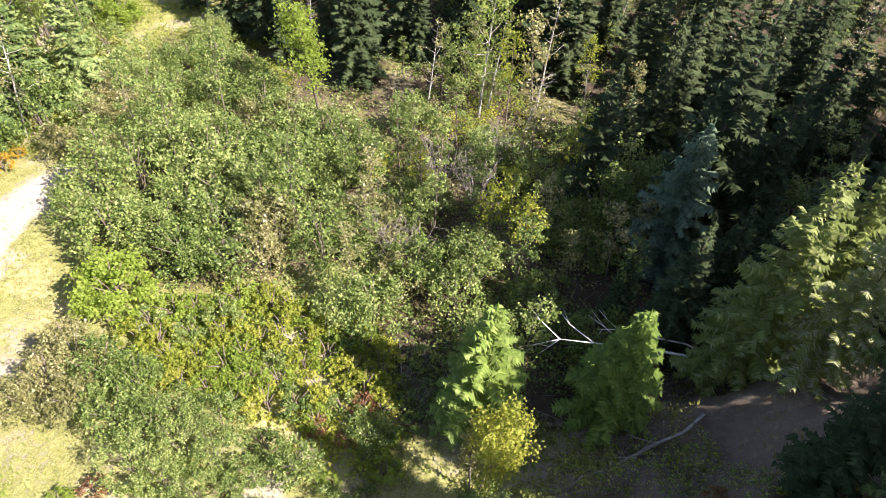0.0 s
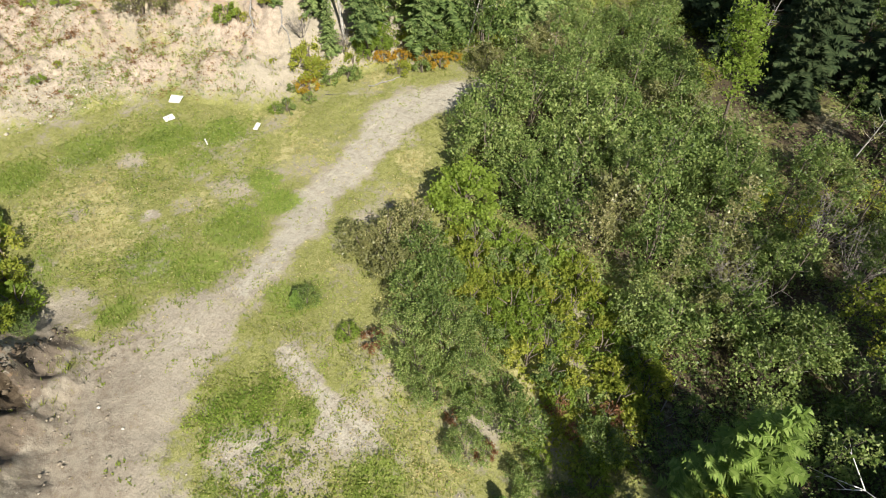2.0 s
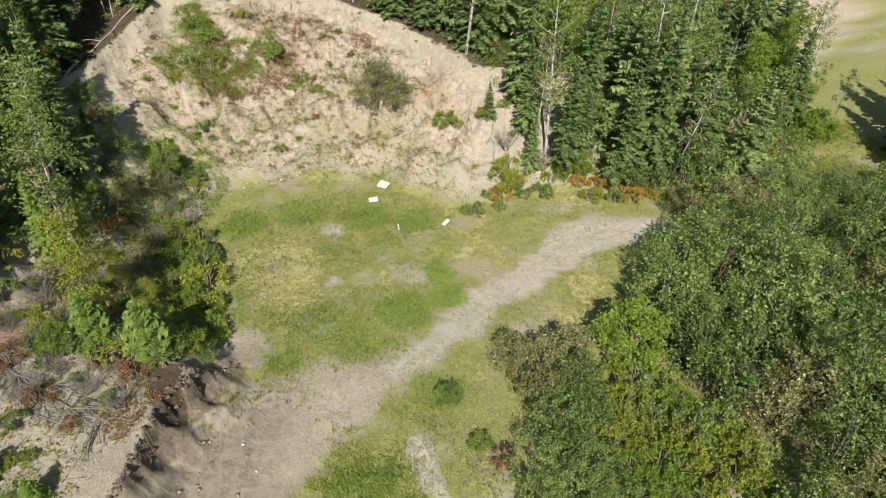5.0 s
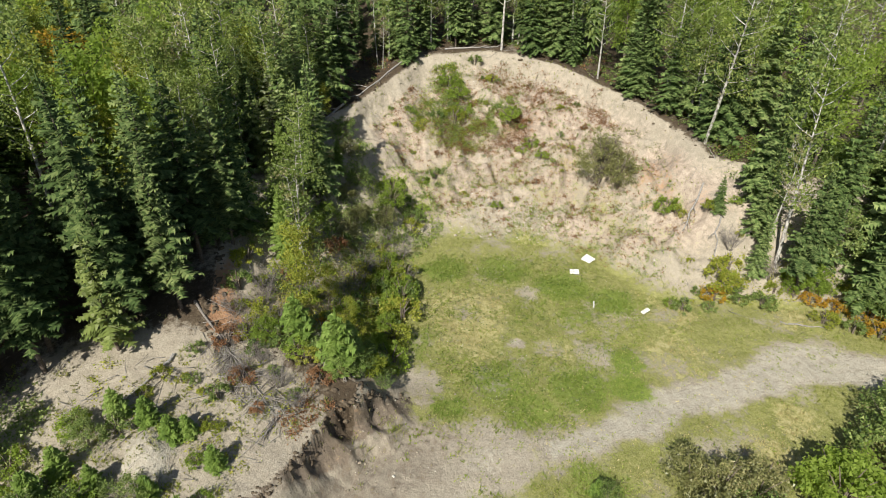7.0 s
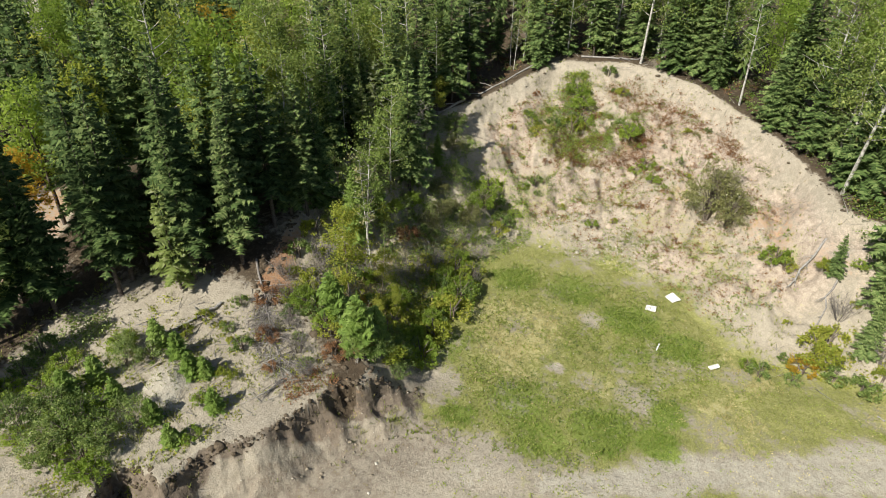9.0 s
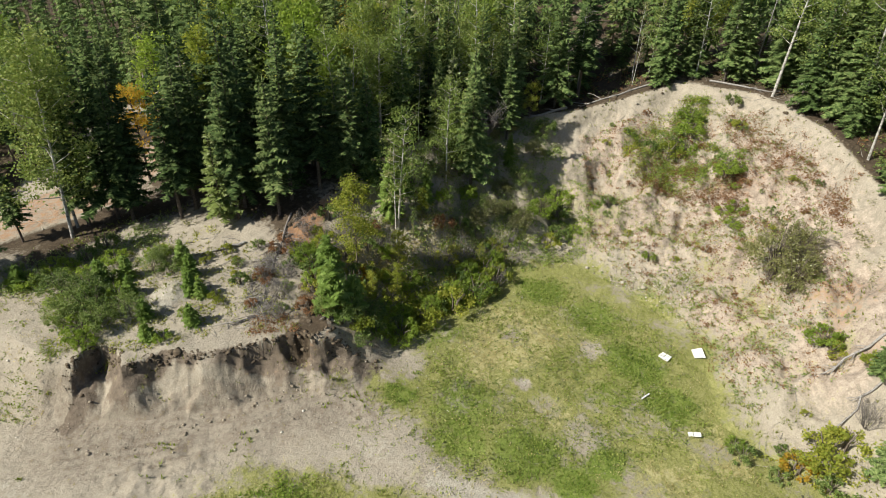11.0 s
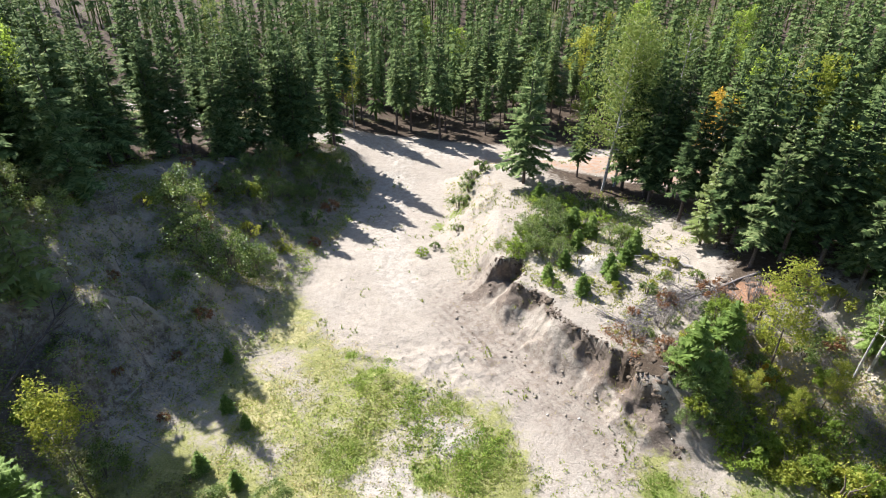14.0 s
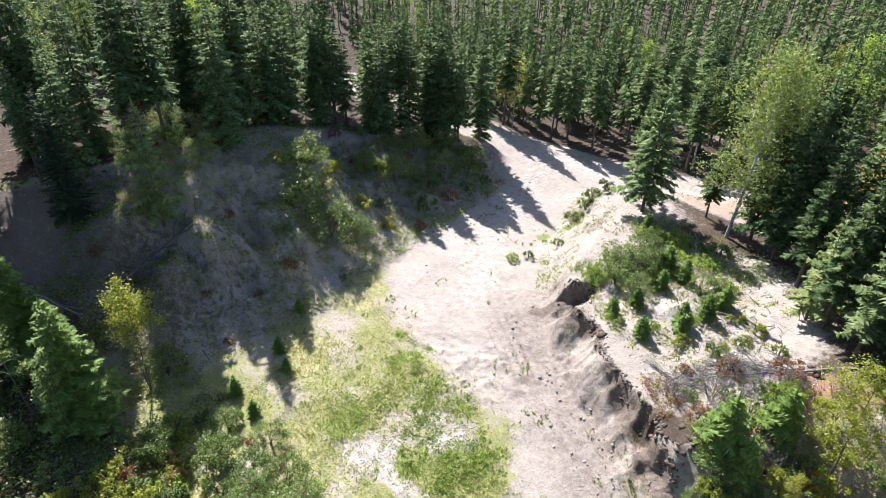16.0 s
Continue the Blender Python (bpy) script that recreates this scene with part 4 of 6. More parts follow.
def far_conifers(rows):
    """Distant spruces joined: a few whorls of ragged branches each."""
    V, F = [], []
    base = 0
    for x, y, z, k, s_ in rows:
        h, r = 10.5 * s_, 1.55 * s_
        far = math.hypot(x + 10, y + 4) > 72
        n, low, nb = (8, 0.42, 5) if far else (15, 0.16, 5)
        for i in range(n):
            u = low + (1 - low) * i / n
            R = r * (1 - u) ** 0.8 + 0.12
            a = rng.uniform(0, 6.28) + np.arange(nb) * 6.283 / nb + rng.uniform(-0.4, 0.4, nb)
            L = R * rng.uniform(0.6, 1.25, nb)
            c, s = np.cos(a), np.sin(a)
            zz = z + h * (u + rng.uniform(-0.5, 0.5, nb) * (1 - low) / n)
            root = np.stack([x + 0 * c, y + 0 * c, zz], -1)
            tips = []
            for w_, f_, d_ in ((0.46, 0.66, 0.42), (0.1, 1.0, 0.62), (-0.42, 0.74, 0.5)):
                tips.append(np.stack([x + f_ * L * c - w_ * L * s, y + f_ * L * s + w_ * L * c, zz - d_ * L], -1))
            for k_ in range(3):
                m1 = root + (tips[k_] - root) * 0.35 + np.stack([-s, c, 0 * c], -1) * ((0.24 if far else 0.16) * L)[:, None]
                m2 = root + (tips[k_] - root) * 0.35 - np.stack([-s, c, 0 * c], -1) * ((0.24 if far else 0.16) * L)[:, None]
                V.append(np.stack([m1, m2, tips[k_]], 1).reshape(-1, 3))
                F.append(base + np.arange(nb * 3).reshape(-1, 3))
                base += nb * 3
        V.append(np.array([(x - 0.12, y, z), (x + 0.12, y + 0.05, z), (x, y, z + h + 0.3), (x, y - 0.12, z), (x, y + 0.12, z), (x, y, z + h)]))
        F.append(np.array([(base, base + 1, base + 2), (base + 3, base + 4, base + 5)]))
        base += 6
    return tri_mesh("far_forest", np.concatenate(V), np.concatenate(F))


far_me = far_conifers(far_list)
far_me.materials.append(FAR_SPRUCE)
tagged(new("far_forest", far_me), "dense dark spruce forest stretching away behind the pit", "forest", kind="stuff")

# ---- trees that stand out ----
plant(edge_spruce, -8.4, -25.0, 40, 1.05)
plant(edge_spruce, -17.0, -24.4, 100, 1.1)
plant(big_birch, -14.0, -24.8, 10, 0.98)
plant(big_birch, -15.0, -25.6, 110, 0.85)
for x, y, s_ in ((-15.5, -25.3, 0.95), (-17.2, -23.0, 0.9), (-12.2, -27.0, 0.55), (-19.0, -20.5, 0.85), (-20.8, -17.2, 0.8), (-22.4, -15.2, 0.85), (-18.6, -24.5, 0.95)):
    plant(shelf_spruces[int(abs(x * 7)) % 3], x, y, None, s_)
for x, y, s_ in ((-21.8, -17.7, 1.0), (-20.2, -20.6, 1.0), (-23.9, -15.6, 0.9), (-27.1, -13.2, 0.85), (-25.5, -14.6, 0.95), (-23.4, -18.6, 1.0), (-22.0, -21.8, 0.95)):
    plant(shelf_spruces[int(abs(x * 7)) % 3], x, y, None, s_)
plant(dry_spruce, -35.5, -9.6, None, 1.0)
plant(dry_spruce, -20.0, -17.6, None, 0.9)
plant(poplars[0], -27.4, -9.7, 0, 0.78, (0, -2))
plant(thin_birch, -26.6, -9.2, 0, 0.9, (0, -4))
for k, x, y, s_ in ((0, -31.0, -20.6, 1.0), (0, -32.6, -22.8, 0.95), (1, -36.5, -20.0, 0.95), (0, -38.2, -22.0, 1.0), (2, -40.5, -24.0, 0.9), (0, -35.0, -16.4, 0.85), (1, -28.0, -18.6, 0.85), (0, -42.6, -19.0, 0.95), (0, -46.0, -16.0, 0.9)):
    plant(maples[k], x, y, None, s_)
for src, x, y, s_ in ((maples[0], -24.2, -27.8, 1.05), (maples[2], -21.2, -27.2, 0.8), (maples[0], -30.9, -19.3, 1.15), (maples[1], -31.8, -18.2, 0.9), (big_birch, -34.2, -16.9, 0.8), (thin_birch, -38.6, -17.4, 1.2), (thin_birch, -39.6, -16.6, 1.25),
                      (slim[1], -38.2, -18.4, 1.6), (dry_spruce, -35.8, -11.3, 1.0), (dry_spruce, -34.8, -11.9, 0.75), (brush, -38.4, -10.2, 2.2), (poplars[1], -36.5, -15.6, 0.95), (poplars[2], -41.0, -15.2, 0.9), (maples[0], -29.2, -16.4, 1.0), (maples[0], -40.2, -19.6, 1.1), (maples[1], -26.0, -26.0, 1.0),
                      (poplars[0], -32.8, -9.6, 0.7), (poplars[1], -30.4, -23.6, 1.05)):
    plant(src, x, y, None, s_)
for x, y, s_ in ((-40.5, -18.8, 0.9), (-37.8, -17.0, 0.85), (-33.0, -18.4, 0.8)):
    plant(thin_birch, x, y, None, s_ * 1.2)
plant(poplars[2], -34.4, 18.6, 0, 0.95, (-4, 10))
plant(thin_birch, -26.6, 19.6, 0, 1.0, (0, 9))
plant(spruces[2], -21.8, 23.6, None, 0.78)
plant(spruces[4], -27.5, 19.4, None, 0.6)
plant(spruces[3], -29.8, 20.6, None, 0.7)
plant(thin_birch, -20.0, 26.4, 0, 1.1, (0, 14))
q_, r_ = along(W_CREST[12:22], 76, 0.5, 307)
for (x, y), s_, k in zip(q_, r_.uniform(0.5, 0.95, 76), r_.random(76)):
    out = np.array([x + 38.0, y - 3.0])
    x, y = (x, y) + out / np.linalg.norm(out) * (0.7 + 2.6 * k)
    plant((spruces[1], poplars[0], thin_birch, spruces[4], poplars[1], snags[0], poplars[2])[int(k * 991) % 7], x, y, None, s_)
plant(green_spruce, 6.7, 7.2, None, 1.0).scale = (1.2, 1.2, 0.96)
plant(green_spruce, 11.8, 7.0, None, 0.9).scale = (1.15, 1.15, 0.9)
plant(blue_spruce, 16.6, 16.2, None, 1.2)
plant(dry_spruce, 12.8, -1.9, None, 1.1)
q_, r_ = along(E_CREST[0:4], 22, 0.7, 301)
for (x, y), s_ in zip(q_ + (0.9, -0.5), r_.uniform(0.65, 1.05, 22)):
    plant(spruces[int(abs(x * 13)) % 6], x, y, None, s_)
for x, y, s_ in ((20.5, 13.5, 0.5), (20.4, 16.9, 1.0), (24, 11.5, 1.0), (15.5, -9, 0.9), (17, 0.2, 0.8), (19.5, -2.2, 0.9), (15.8, 1.6, 0.7), (21, -0.5, 1.0), (20.5, -10, 1.0), (23.0, -0.8, 1.3)):
    plant(shaded_spruces[int(abs(x * 3)) % 2] if y > 1 else spruces[int(abs(x * 3)) % 6], x, y, None, s_)
plant(gold_bush, 6.4, 4.1, None, 0.95)
plant(maples[0], -2.6, 30.5, None, 0.9)
for x, y, s_, t_ in ((8.3, 30.5, 1.0, 0), (9.0, 31.5, 0.9, 2), (4.6, 29.5, 0.9, 1)):
    plant(thin_birch if t_ else poplars[0], x, y, None, s_, (0, 3))

# ---- thicket on the pit floor ----
def scatter(kinds, poly, gap, lo, hi):
    xs, ys = [p[0] for p in poly], [p[1] for p in poly]
    done = []
    for _ in range(900):
        x, y = rng.uniform(min(xs), max(xs)), rng.uniform(min(ys), max(ys))
        if inside(np.array([x]), np.array([y]), poly)[0] and all((x - a) ** 2 + (y - c) ** 2 > gap * gap for a, c in done):
            done.append((x, y))
            plant(kinds[int(rng.integers(len(kinds)))], x, y, None, rng.uniform(lo, hi))


scatter([alders[0], alders[1], alders[2], alders[3], alders[1], alders[2], alders[0], slim[2], olive[1]], [(-11.5, 15.6), (-14, 18), (-13, 25), (-6, 30), (0, 27), (2, 20), (-1, 15.5), (-6, 15)], 1.75, 0.7, 1.2)
plant(lime, -10.0, 13.2, None, 1.35)
for src, x, y, s_ in ((olive[0], -11.2, 8.6, 0.8), (olive[1], -9.6, 7.4, 0.7), (alders[0], -8.0, 7.0, 0.72), (alders[1], -6.4, 6.4, 0.62), (alders[2], -5.0, 5.6, 0.55), (alders[3], -3.6, 5.4, 0.5), (alders[0], -0.6, 5.0, 0.6),
                      (olive[1], -3.6, 17.4, 1.15), (olive[0], 1.6, 18.0, 1.1), (alders[1], 0.8, 12.8, 0.8), (olive[0], 3.2, 14.4, 0.85), (slim[0], 7.6, 17.0, 0.9), (slim[1], 10.0, 17.2, 0.9), (slim[2], 5.0, 18.5, 0.9),
                      (slim[0], 12.6, 21.0, 1.1), (slim[1], 11.0, 23.0, 1.1), (alders[3], 6.6, 3.0, 0.5), (slim[1], 6.2, 4.2, 0.75), (lime, 10.6, 2.2, 0.55)):
    plant(src, x, y, None, s_)
scatter([slim[1], slim[2], alders[0], slim[0]], [(1, 14), (2, 26), (12, 27), (14, 14), (8, 12)], 2.3, 0.6, 1.0)
scatter([shrubs[0], shrubs[1], shrubs[2], shrubs[2], shrubs[1]], [(-8.5, 9), (-9, 12.5), (-3, 14), (2.5, 11), (3, 6), (-2, 7.5)], 0.9, 0.8, 1.25)
scatter([shrubs[0], alders[0], slim[2]], [(1, 11), (1, 26), (15, 27), (14, 11), (8, 7)], 2.2, 0.6, 1.0)

# ---- gully, shelf and scarp plants ----
scatter([shrubs[2], shrubs[1], shrubs[4], shrubs[0], shrubs[2], shrubs[0], brush], [(-19.5, -5.4), (-23, -4.8), (-30, -3.0), (-34, -3.2), (-32, -7.5), (-28, -9), (-21, -8.5)], 1.05, 0.5, 1.15)
scatter([olive[0], brush, slim[0], slim[2], lime], [(-23, -6.4), (-31, -4.2), (-37, -3.4), (-38, -6.5), (-29, -10), (-24, -9)], 2.3, 0.3, 0.5)
scatter([shrubs[0], shrubs[2], shrubs[4], brush, shrubs[1]], [(-19, -8), (-23, -9), (-27, -11), (-26, -13), (-21, -12.5), (-18.5, -11)], 1.2, 0.5, 1.1)
scatter([alders[0], olive[0], alders[2], slim[2], lime, green_spruce, gold_maple], [(-24, -9.5), (-30, -7), (-37, -5.2), (-44, -7.2), (-41, -10), (-28, -12.2)], 1.5, 0.32, 0.6)
plant(small_spruce, -18.8, -7.4, None, 1.5)
plant(small_spruce, -19.9, -7.0, None, 1.15)
plant(small_spruce, -20.6, -9.4, None, 1.3)
plant(lime, -20.4, -10.9, None, 0.55)
plant(shrubs[1], -21.8, -6.4, None, 1.0)
for x, y, s_ in ((-19.0, -6.6, 0.42), (-19.8, -5.8, 0.36), (-18.8, -5.4, 0.3), (-20.8, -6.4, 0.4), (-21.6, -5.6, 0.34), (-18.2, -7.4, 0.36)):
    plant(alders[int(-x * 10) % 4], x, y, None, s_)
for src, x, y, s_ in ((lime, -20.4, -5.6, 0.42), (lime, -22.6, -5.6, 0.5), (lime, -24.6, -5.0, 0.5), (lime, -26.6, -4.6, 0.6), (gold_maple, -21.8, -7.2, 0.32), (gold_maple, -23.8, -7.0, 0.4), (shrubs[2], -19.4, -6.0, 1.0), (shrubs[2], -23.4, -4.6, 1.2),
                      (shrubs[2], -25.6, -4.0, 1.5), (shrubs[1], -27.8, -3.8, 1.5), (shrubs[1], -21.4, -4.9, 1.3), (shrubs[2], -29.6, -3.4, 1.4), (lime, -28.6, -5.0, 0.6), (lime, -31.0, -4.4, 0.6), (shrubs[3], -22.4, -8.4, 0.8), (brush, -20.8, -8.2, 0.9)):
    plant(src, x, y, None, s_)
plant(gold_maple, -23.0, -9.4, 30, 1.0)
plant(gold_maple, -25.4, -8.2, 130, 0.5)
for x, y, k, s_ in ((-10.6, -17.2, 0, 1.3), (-9.8, -16.2, 1, 1.1), (-11.6, -18.4, 0, 1.2), (-9.2, -15.2, 1, 0.8), (-15.7, -18.2, 1, 0.9), (-15.4, -16.4, 0, 0.8), (-15.2, -14.4, 1, 0.6), (-11.8, -12.5, 1, 0.6),
                    (-13.6, -13.1, 1, 0.5), (-16.9, -15.6, 2, 0.4), (-15.4, -12.9, 2, 0.5), (-3.6, -24.4, 0, 0.9), (-4.4, -20.6, 0, 0.6), (-2.6, -17.6, 1, 0.6), (-3.2, -18.6, 0, 0.5), (-9.8, -22.6, 1, 0.8), (-11.8, -22.2, 1, 0.9), (-13.2, -21.6, 0, 0.8)):
    plant(shrubs[k], x, y, None, s_)
for x, y, k, s_ in ((-48.6, 2.4, 1, 1.2), (-49.6, 2.2, 1, 1.0), (-47.4, 2.9, 1, 1.3), (-46.2, 3.2, 1, 1.2), (-45.2, 2.2, 2, 1.2), (-45.4, 0.8, 0, 0.9), (-44.6, -0.6, 2, 0.9), (-43.9, 6.6, 1, 1.2), (-44.6, 7.2, 1, 0.9), (-42.4, 8.1, 1, 1.0), (-42.0, 7.3, 1, 0.7),
                    (-39.8, 8.4, 1, 0.7), (-40.0, -0.2, 0, 0.8), (-39.9, -1.0, 1, 0.6), (-31.4, 15.0, 1, 1.1), (-30.8, 15.4, 2, 0.8), (-37.0, 4.3, 1, 0.6), (-38.9, -3.5, 1, 1.3), (-38.0, -3.0, 0, 1.2), (-36.6, -3.7, 1, 1.3), (-36.4, -2.2, 0, 1.0), (-37.6, -1.4, 1, 0.7), (-35.4, -2.4, 2, 1.0),
                    (-50.3, 4.8, 0, 0.8), (-48.4, 6.0, 2, 0.7), (-25.4, 16.4, 2, 1.5), (-24.8, 15.6, 3, 1.0), (-26.1, 17.0, 2, 1.2), (-24.4, 17.0, 0, 0.9), (-24.2, 13.4, 0, 0.8), (-24.9, 12.9, 1, 0.6), (-24.0, 15.0, 0, 0.6), (-23.6, 18.2, 0, 1.0)):
    plant(shrubs[k], x, y, None, s_)
for x, y, s_ in ((-10.4, -15.8, 0.5), (-9.8, -17.6, 0.5), (-11.0, -17.0, 0.55), (-11.4, -18.6, 0.45), (-10.6, -19.6, 0.5), (-11.9, -15.2, 0.4), (-14.7, -17.4, 0.36), (-15.6, -18.0, 0.34), (-10.4, -21.6, 0.36)):
    plant(alders[int(-x * 10) % 4], x, y, None, s_)
for x, y, s_ in ((-12.2, -14.5, 0.6), (-13.6, -18.1, 0.7), (-14.8, -14.2, 0.6), (-15.7, -15.3, 0.7), (-15.0, -13.6, 0.55), (-13.4, -12.3, 0.6), (-11.4, -13.2, 0.55), (-12.4, -18.6, 0.8), (-12.8, -16.6, 0.6), (-9.8, -22.2, 0.7), (-16.2, -16.6, 0.7)):
    plant(small_spruce, x, y, None, s_ * 1.1)
for x, y, s_ in ((-17.2, -15.8, 0.45), (-17.2, -13.3, 0.4), (-15.3, -12.5, 0.45), (-18.0, -14.4, 0.4)):
    plant(shrubs[2], x, y, None, s_)
plant(face_bush, -35.8, 11.6, None, 1.15)
plant(face_bush, -35.0, 12.8, None, 0.95)
plant(face_bush, -36.9, 12.6, None, 0.8)
plant(spruces[1], -29.1, 17.3, None, 0.3)
plant(spruces[4], -25.6, 18.6, None, 0.42)
plant(alders[0], 10.2, -10.9, None, 0.95)
plant(alders[2], 7.9, -10.7, None, 0.85)
plant(alders[1], 11.6, -12.4, None, 0.85)
plant(alders[3], 6.9, -12.2, None, 0.6)
plant(olive[0], 12.8, -13.2, None, 0.7)
plant(alders[2], -11.7, 3.7, None, 0.3)
plant(small_spruce, -12.0, 3.4, None, 0.5)
for x, y, s_ in ((-4.2, -26.0, 0.9), (-4.3, -25.0, 0.8), (-4.2, -24.0, 0.7), (-4.8, -26.8, 0.8)):
    plant(shrubs[0], x, y, None, s_)
for x, y, s_ in ((8.2, -4.4, 0.5), (10.4, -6.6, 0.7), (12.4, -6.0, 0.6), (7.4, -7.6, 0.5), (9.6, -2.0, 0.5), (13.6, -9.0, 0.8), (11.4, 0.6, 0.8), (6.6, -14.4, 0.6), (9.4, -17.0, 0.7)):
    plant(brush, x, y, None, s_)
for x, y, s_ in ((-29.1, -6.2, 1.2), (-27.6, -6.8, 1.1), (-30.6, -5.2, 1.0), (-25.8, -9.6, 1.1), (-24.4, -11.2, 1.2), (-22.2, -12.6, 1.0), (-17.6, -10.2, 1.0), (-16.4, -9.2, 0.8), (-18.2, -12.0, 0.9), (-20.6, -11.8, 1.0),
                 (-33.0, -4.6, 1.0), (-5.6, 17.0, 1.7), (-4.0, 16.0, 1.6), (2.3, 18.1, 2.0), (3.4, 16.6, 1.9), (-25.2, 19.4, 1.2), (-27.2, 17.6, 1.1), (7.6, 22.0, 2.0), (5.4, 23.6, 2.0), (9.6, 25.2, 1.9), (13.0, 6.4, 1.0)):
    plant(brush, x, y, None, s_)


# second row of the bushes beside the bare track, and weeds round them
for src, x, y, s_ in ((olive[1], -10.6, 9.8, 0.8), (alders[2], -9.2, 9.0, 0.7), (alders[0], -7.6, 8.6, 0.6), (alders[3], -6.8, 5.0, 0.55), (alders[1], -5.4, 4.2, 0.5), (alders[2], -4.0, 3.8, 0.5), (alders[0], -2.4, 4.4, 0.5),
                      (alders[1], -5.6, 7.2, 0.55), (alders[3], -3.8, 6.8, 0.5), (olive[0], -12.0, 7.6, 0.7), (alders[2], -1.6, 2.8, 0.45), (alders[0], 0.8, 3.4, 0.45), (alders[0], 2.2, 6.4, 0.55)):
    plant(src, x, y, None, s_)
scatter([shrubs[0], shrubs[0], shrubs[1], shrubs[4]], [(-9, 3.6), (-7, 4.4), (3, 1.6), (4, 7), (1.5, 8), (-6, 4.6)], 1.2, 0.4, 0.9)
plant(mossy_spruce, 17.0, 8.3, None, 1.0)
plant(mossy_spruce, 19.4, 9.2, 120, 1.0)
plant(mossy_spruce, 18.2, 6.4, 220, 0.75)
for x, y, s_ in ((15.2, 10.8, 0.8), (17.4, 12.2, 0.7), (19.6, 13.4, 0.6), (13.6, 12.6, 0.45)):
    plant(shaded_spruces[int(x * 7) % 2], x, y, None, s_)
# crest trees added to throw shade on the thicket and slope below
for x, y, s_ in ((18.4, 1.8, 0.5), (20.0, 1.2, 0.58), (21.8, 0.4, 0.7), (19.4, 4.8, 0.65), (21.0, 4.0, 0.75), (22.8, 3.2, 0.9), (16.5, -3.5, 1.0), (18.0, -4.8, 1.1), (16.8, -5.4, 1.0)):
    plant(tall_spruces[int(x * 7) % 3], x, y, None, s_)
plant(shaded_spruces[1], 19.8, 11.8, None, 1.0)
for x, y, s_ in ((15.2, -4, 0.55), (16.6, -5, 0.6), (17.6, -6.5, 0.65), (18.6, -5, 0.7), (15.6, -2.5, 0.5), (14.6, -6.4, 0.5), (19.4, -7.2, 0.7), (16.4, -8, 0.55), (13.8, -1.0, 0.4), (17.4, -3.2, 0.6)):
    plant((alders[1], olive[0], alders[3])[int(s_ * 100) % 3], x, y, None, s_)
# wooded slope east of the road
scatter([shrubs[0], shrubs[0], shrubs[4], shrubs[2]], [(5.5, -28), (5, -16), (13, -10), (16, -20), (9, -29)], 1.7, 0.5, 1.1)
scatter([shrubs[0], shrubs[4]], [(4.5, -9), (5.5, 0), (14, 3), (16, -8), (11, -10)], 2.4, 0.3, 0.7)
scatter([alders[0], alders[2]], [(6, -27), (7, -20), (12, -18), (13, -21), (9, -28)], 2.2, 0.5, 0.75)
for x, y in ((3.4, -2.0), (1.9, -1.2), (2.6, 1.6), (0.6, 2.0), (5.0, -5.0)):
    plant(small_spruce, x, y, None, rng.uniform(0.4, 0.7))
scatter([shrubs[4], shrubs[2], shrubs[1], shrubs[0], shrubs[0]], [(-46, -4), (-51, 1), (-50, 6), (-46, 11), (-41, 14), (-36, 12), (-37, 4), (-40, -2)], 1.5, 0.2, 0.45)
scatter([shrubs[2], shrubs[0], shrubs[1]], [(-25, 13.5), (-31, 17.5), (-29.5, 19), (-24, 19.5)], 1.5, 0.3, 0.8)
scatter([shrubs[0], shrubs[2], shrubs[4], shrubs[0]], [(-19.8, -6.5), (-17.4, -8), (-16, -11), (-18, -15.5), (-20.5, -13)], 1.3, 0.4, 0.9)
scatter([shrubs[1], shrubs[0]], [(-9, -15.5), (-10, -22), (-15, -22.5), (-13, -17)], 1.4, 0.6, 1.0)


# ---- loose ground cover ----
def sprinkle(n, box, keep_if, seed):
    r = np.random.default_rng(seed)
    x, y = r.uniform(box[0], box[1], n), r.uniform(box[2], box[3], n)
    h, sw, se, sl, cu, dr, fa = terrain(x, y)
    k = keep_if(x, y, sw, se, sl, dr, fa, r)
    return x[k], y[k], h[k], r


def tufts(name, label, n, box, keep_if, seed, mat, tall, blades, wide=0.022):
    x, y, h, r = sprinkle(n, box, keep_if, seed)
    N = len(x)
    a = r.uniform(0, 6.28, (N, blades))
    L = tall * r.uniform(0.4, 1.3, (N, 1)) * r.uniform(0.6, 1.2, (N, blades))
    out = r.uniform(0.2, 0.9, (N, blades)) * L
    ca, sa = np.cos(a), np.sin(a)
    bx, by = x[:, None] + 0.3 * out * ca, y[:, None] + 0.3 * out * sa
    w = wide * (1 + L * 1.5)
    z0 = np.broadcast_to(h[:, None] - 0.03, a.shape)
    A = np.stack([bx - w * sa, by + w * ca, z0], -1)
    B = np.stack([bx + w * sa, by - w * ca, z0], -1)
    T = np.stack([bx + out * ca, by + out * sa, z0 + L], -1)
    V = np.stack([A, B, T], 2).reshape(-1, 3)
    me = tri_mesh(name, V, np.arange(len(V)).reshape(-1, 3))
    me.materials.append(mat)
    return tagged(new(name, me), label, "grass", kind="stuff")


def turf_here(x, y, sw, se, sl, dr, fa, r):
    turf, lush, dry, path, pale = cover(x, y, sw, se)
    return r.random(len(x)) < turf * (1 - 0.6 * dry) * (0.25 + 1.2 * (fbm(x, y, 0.7, 3, 67) + 0.5) ** 2)


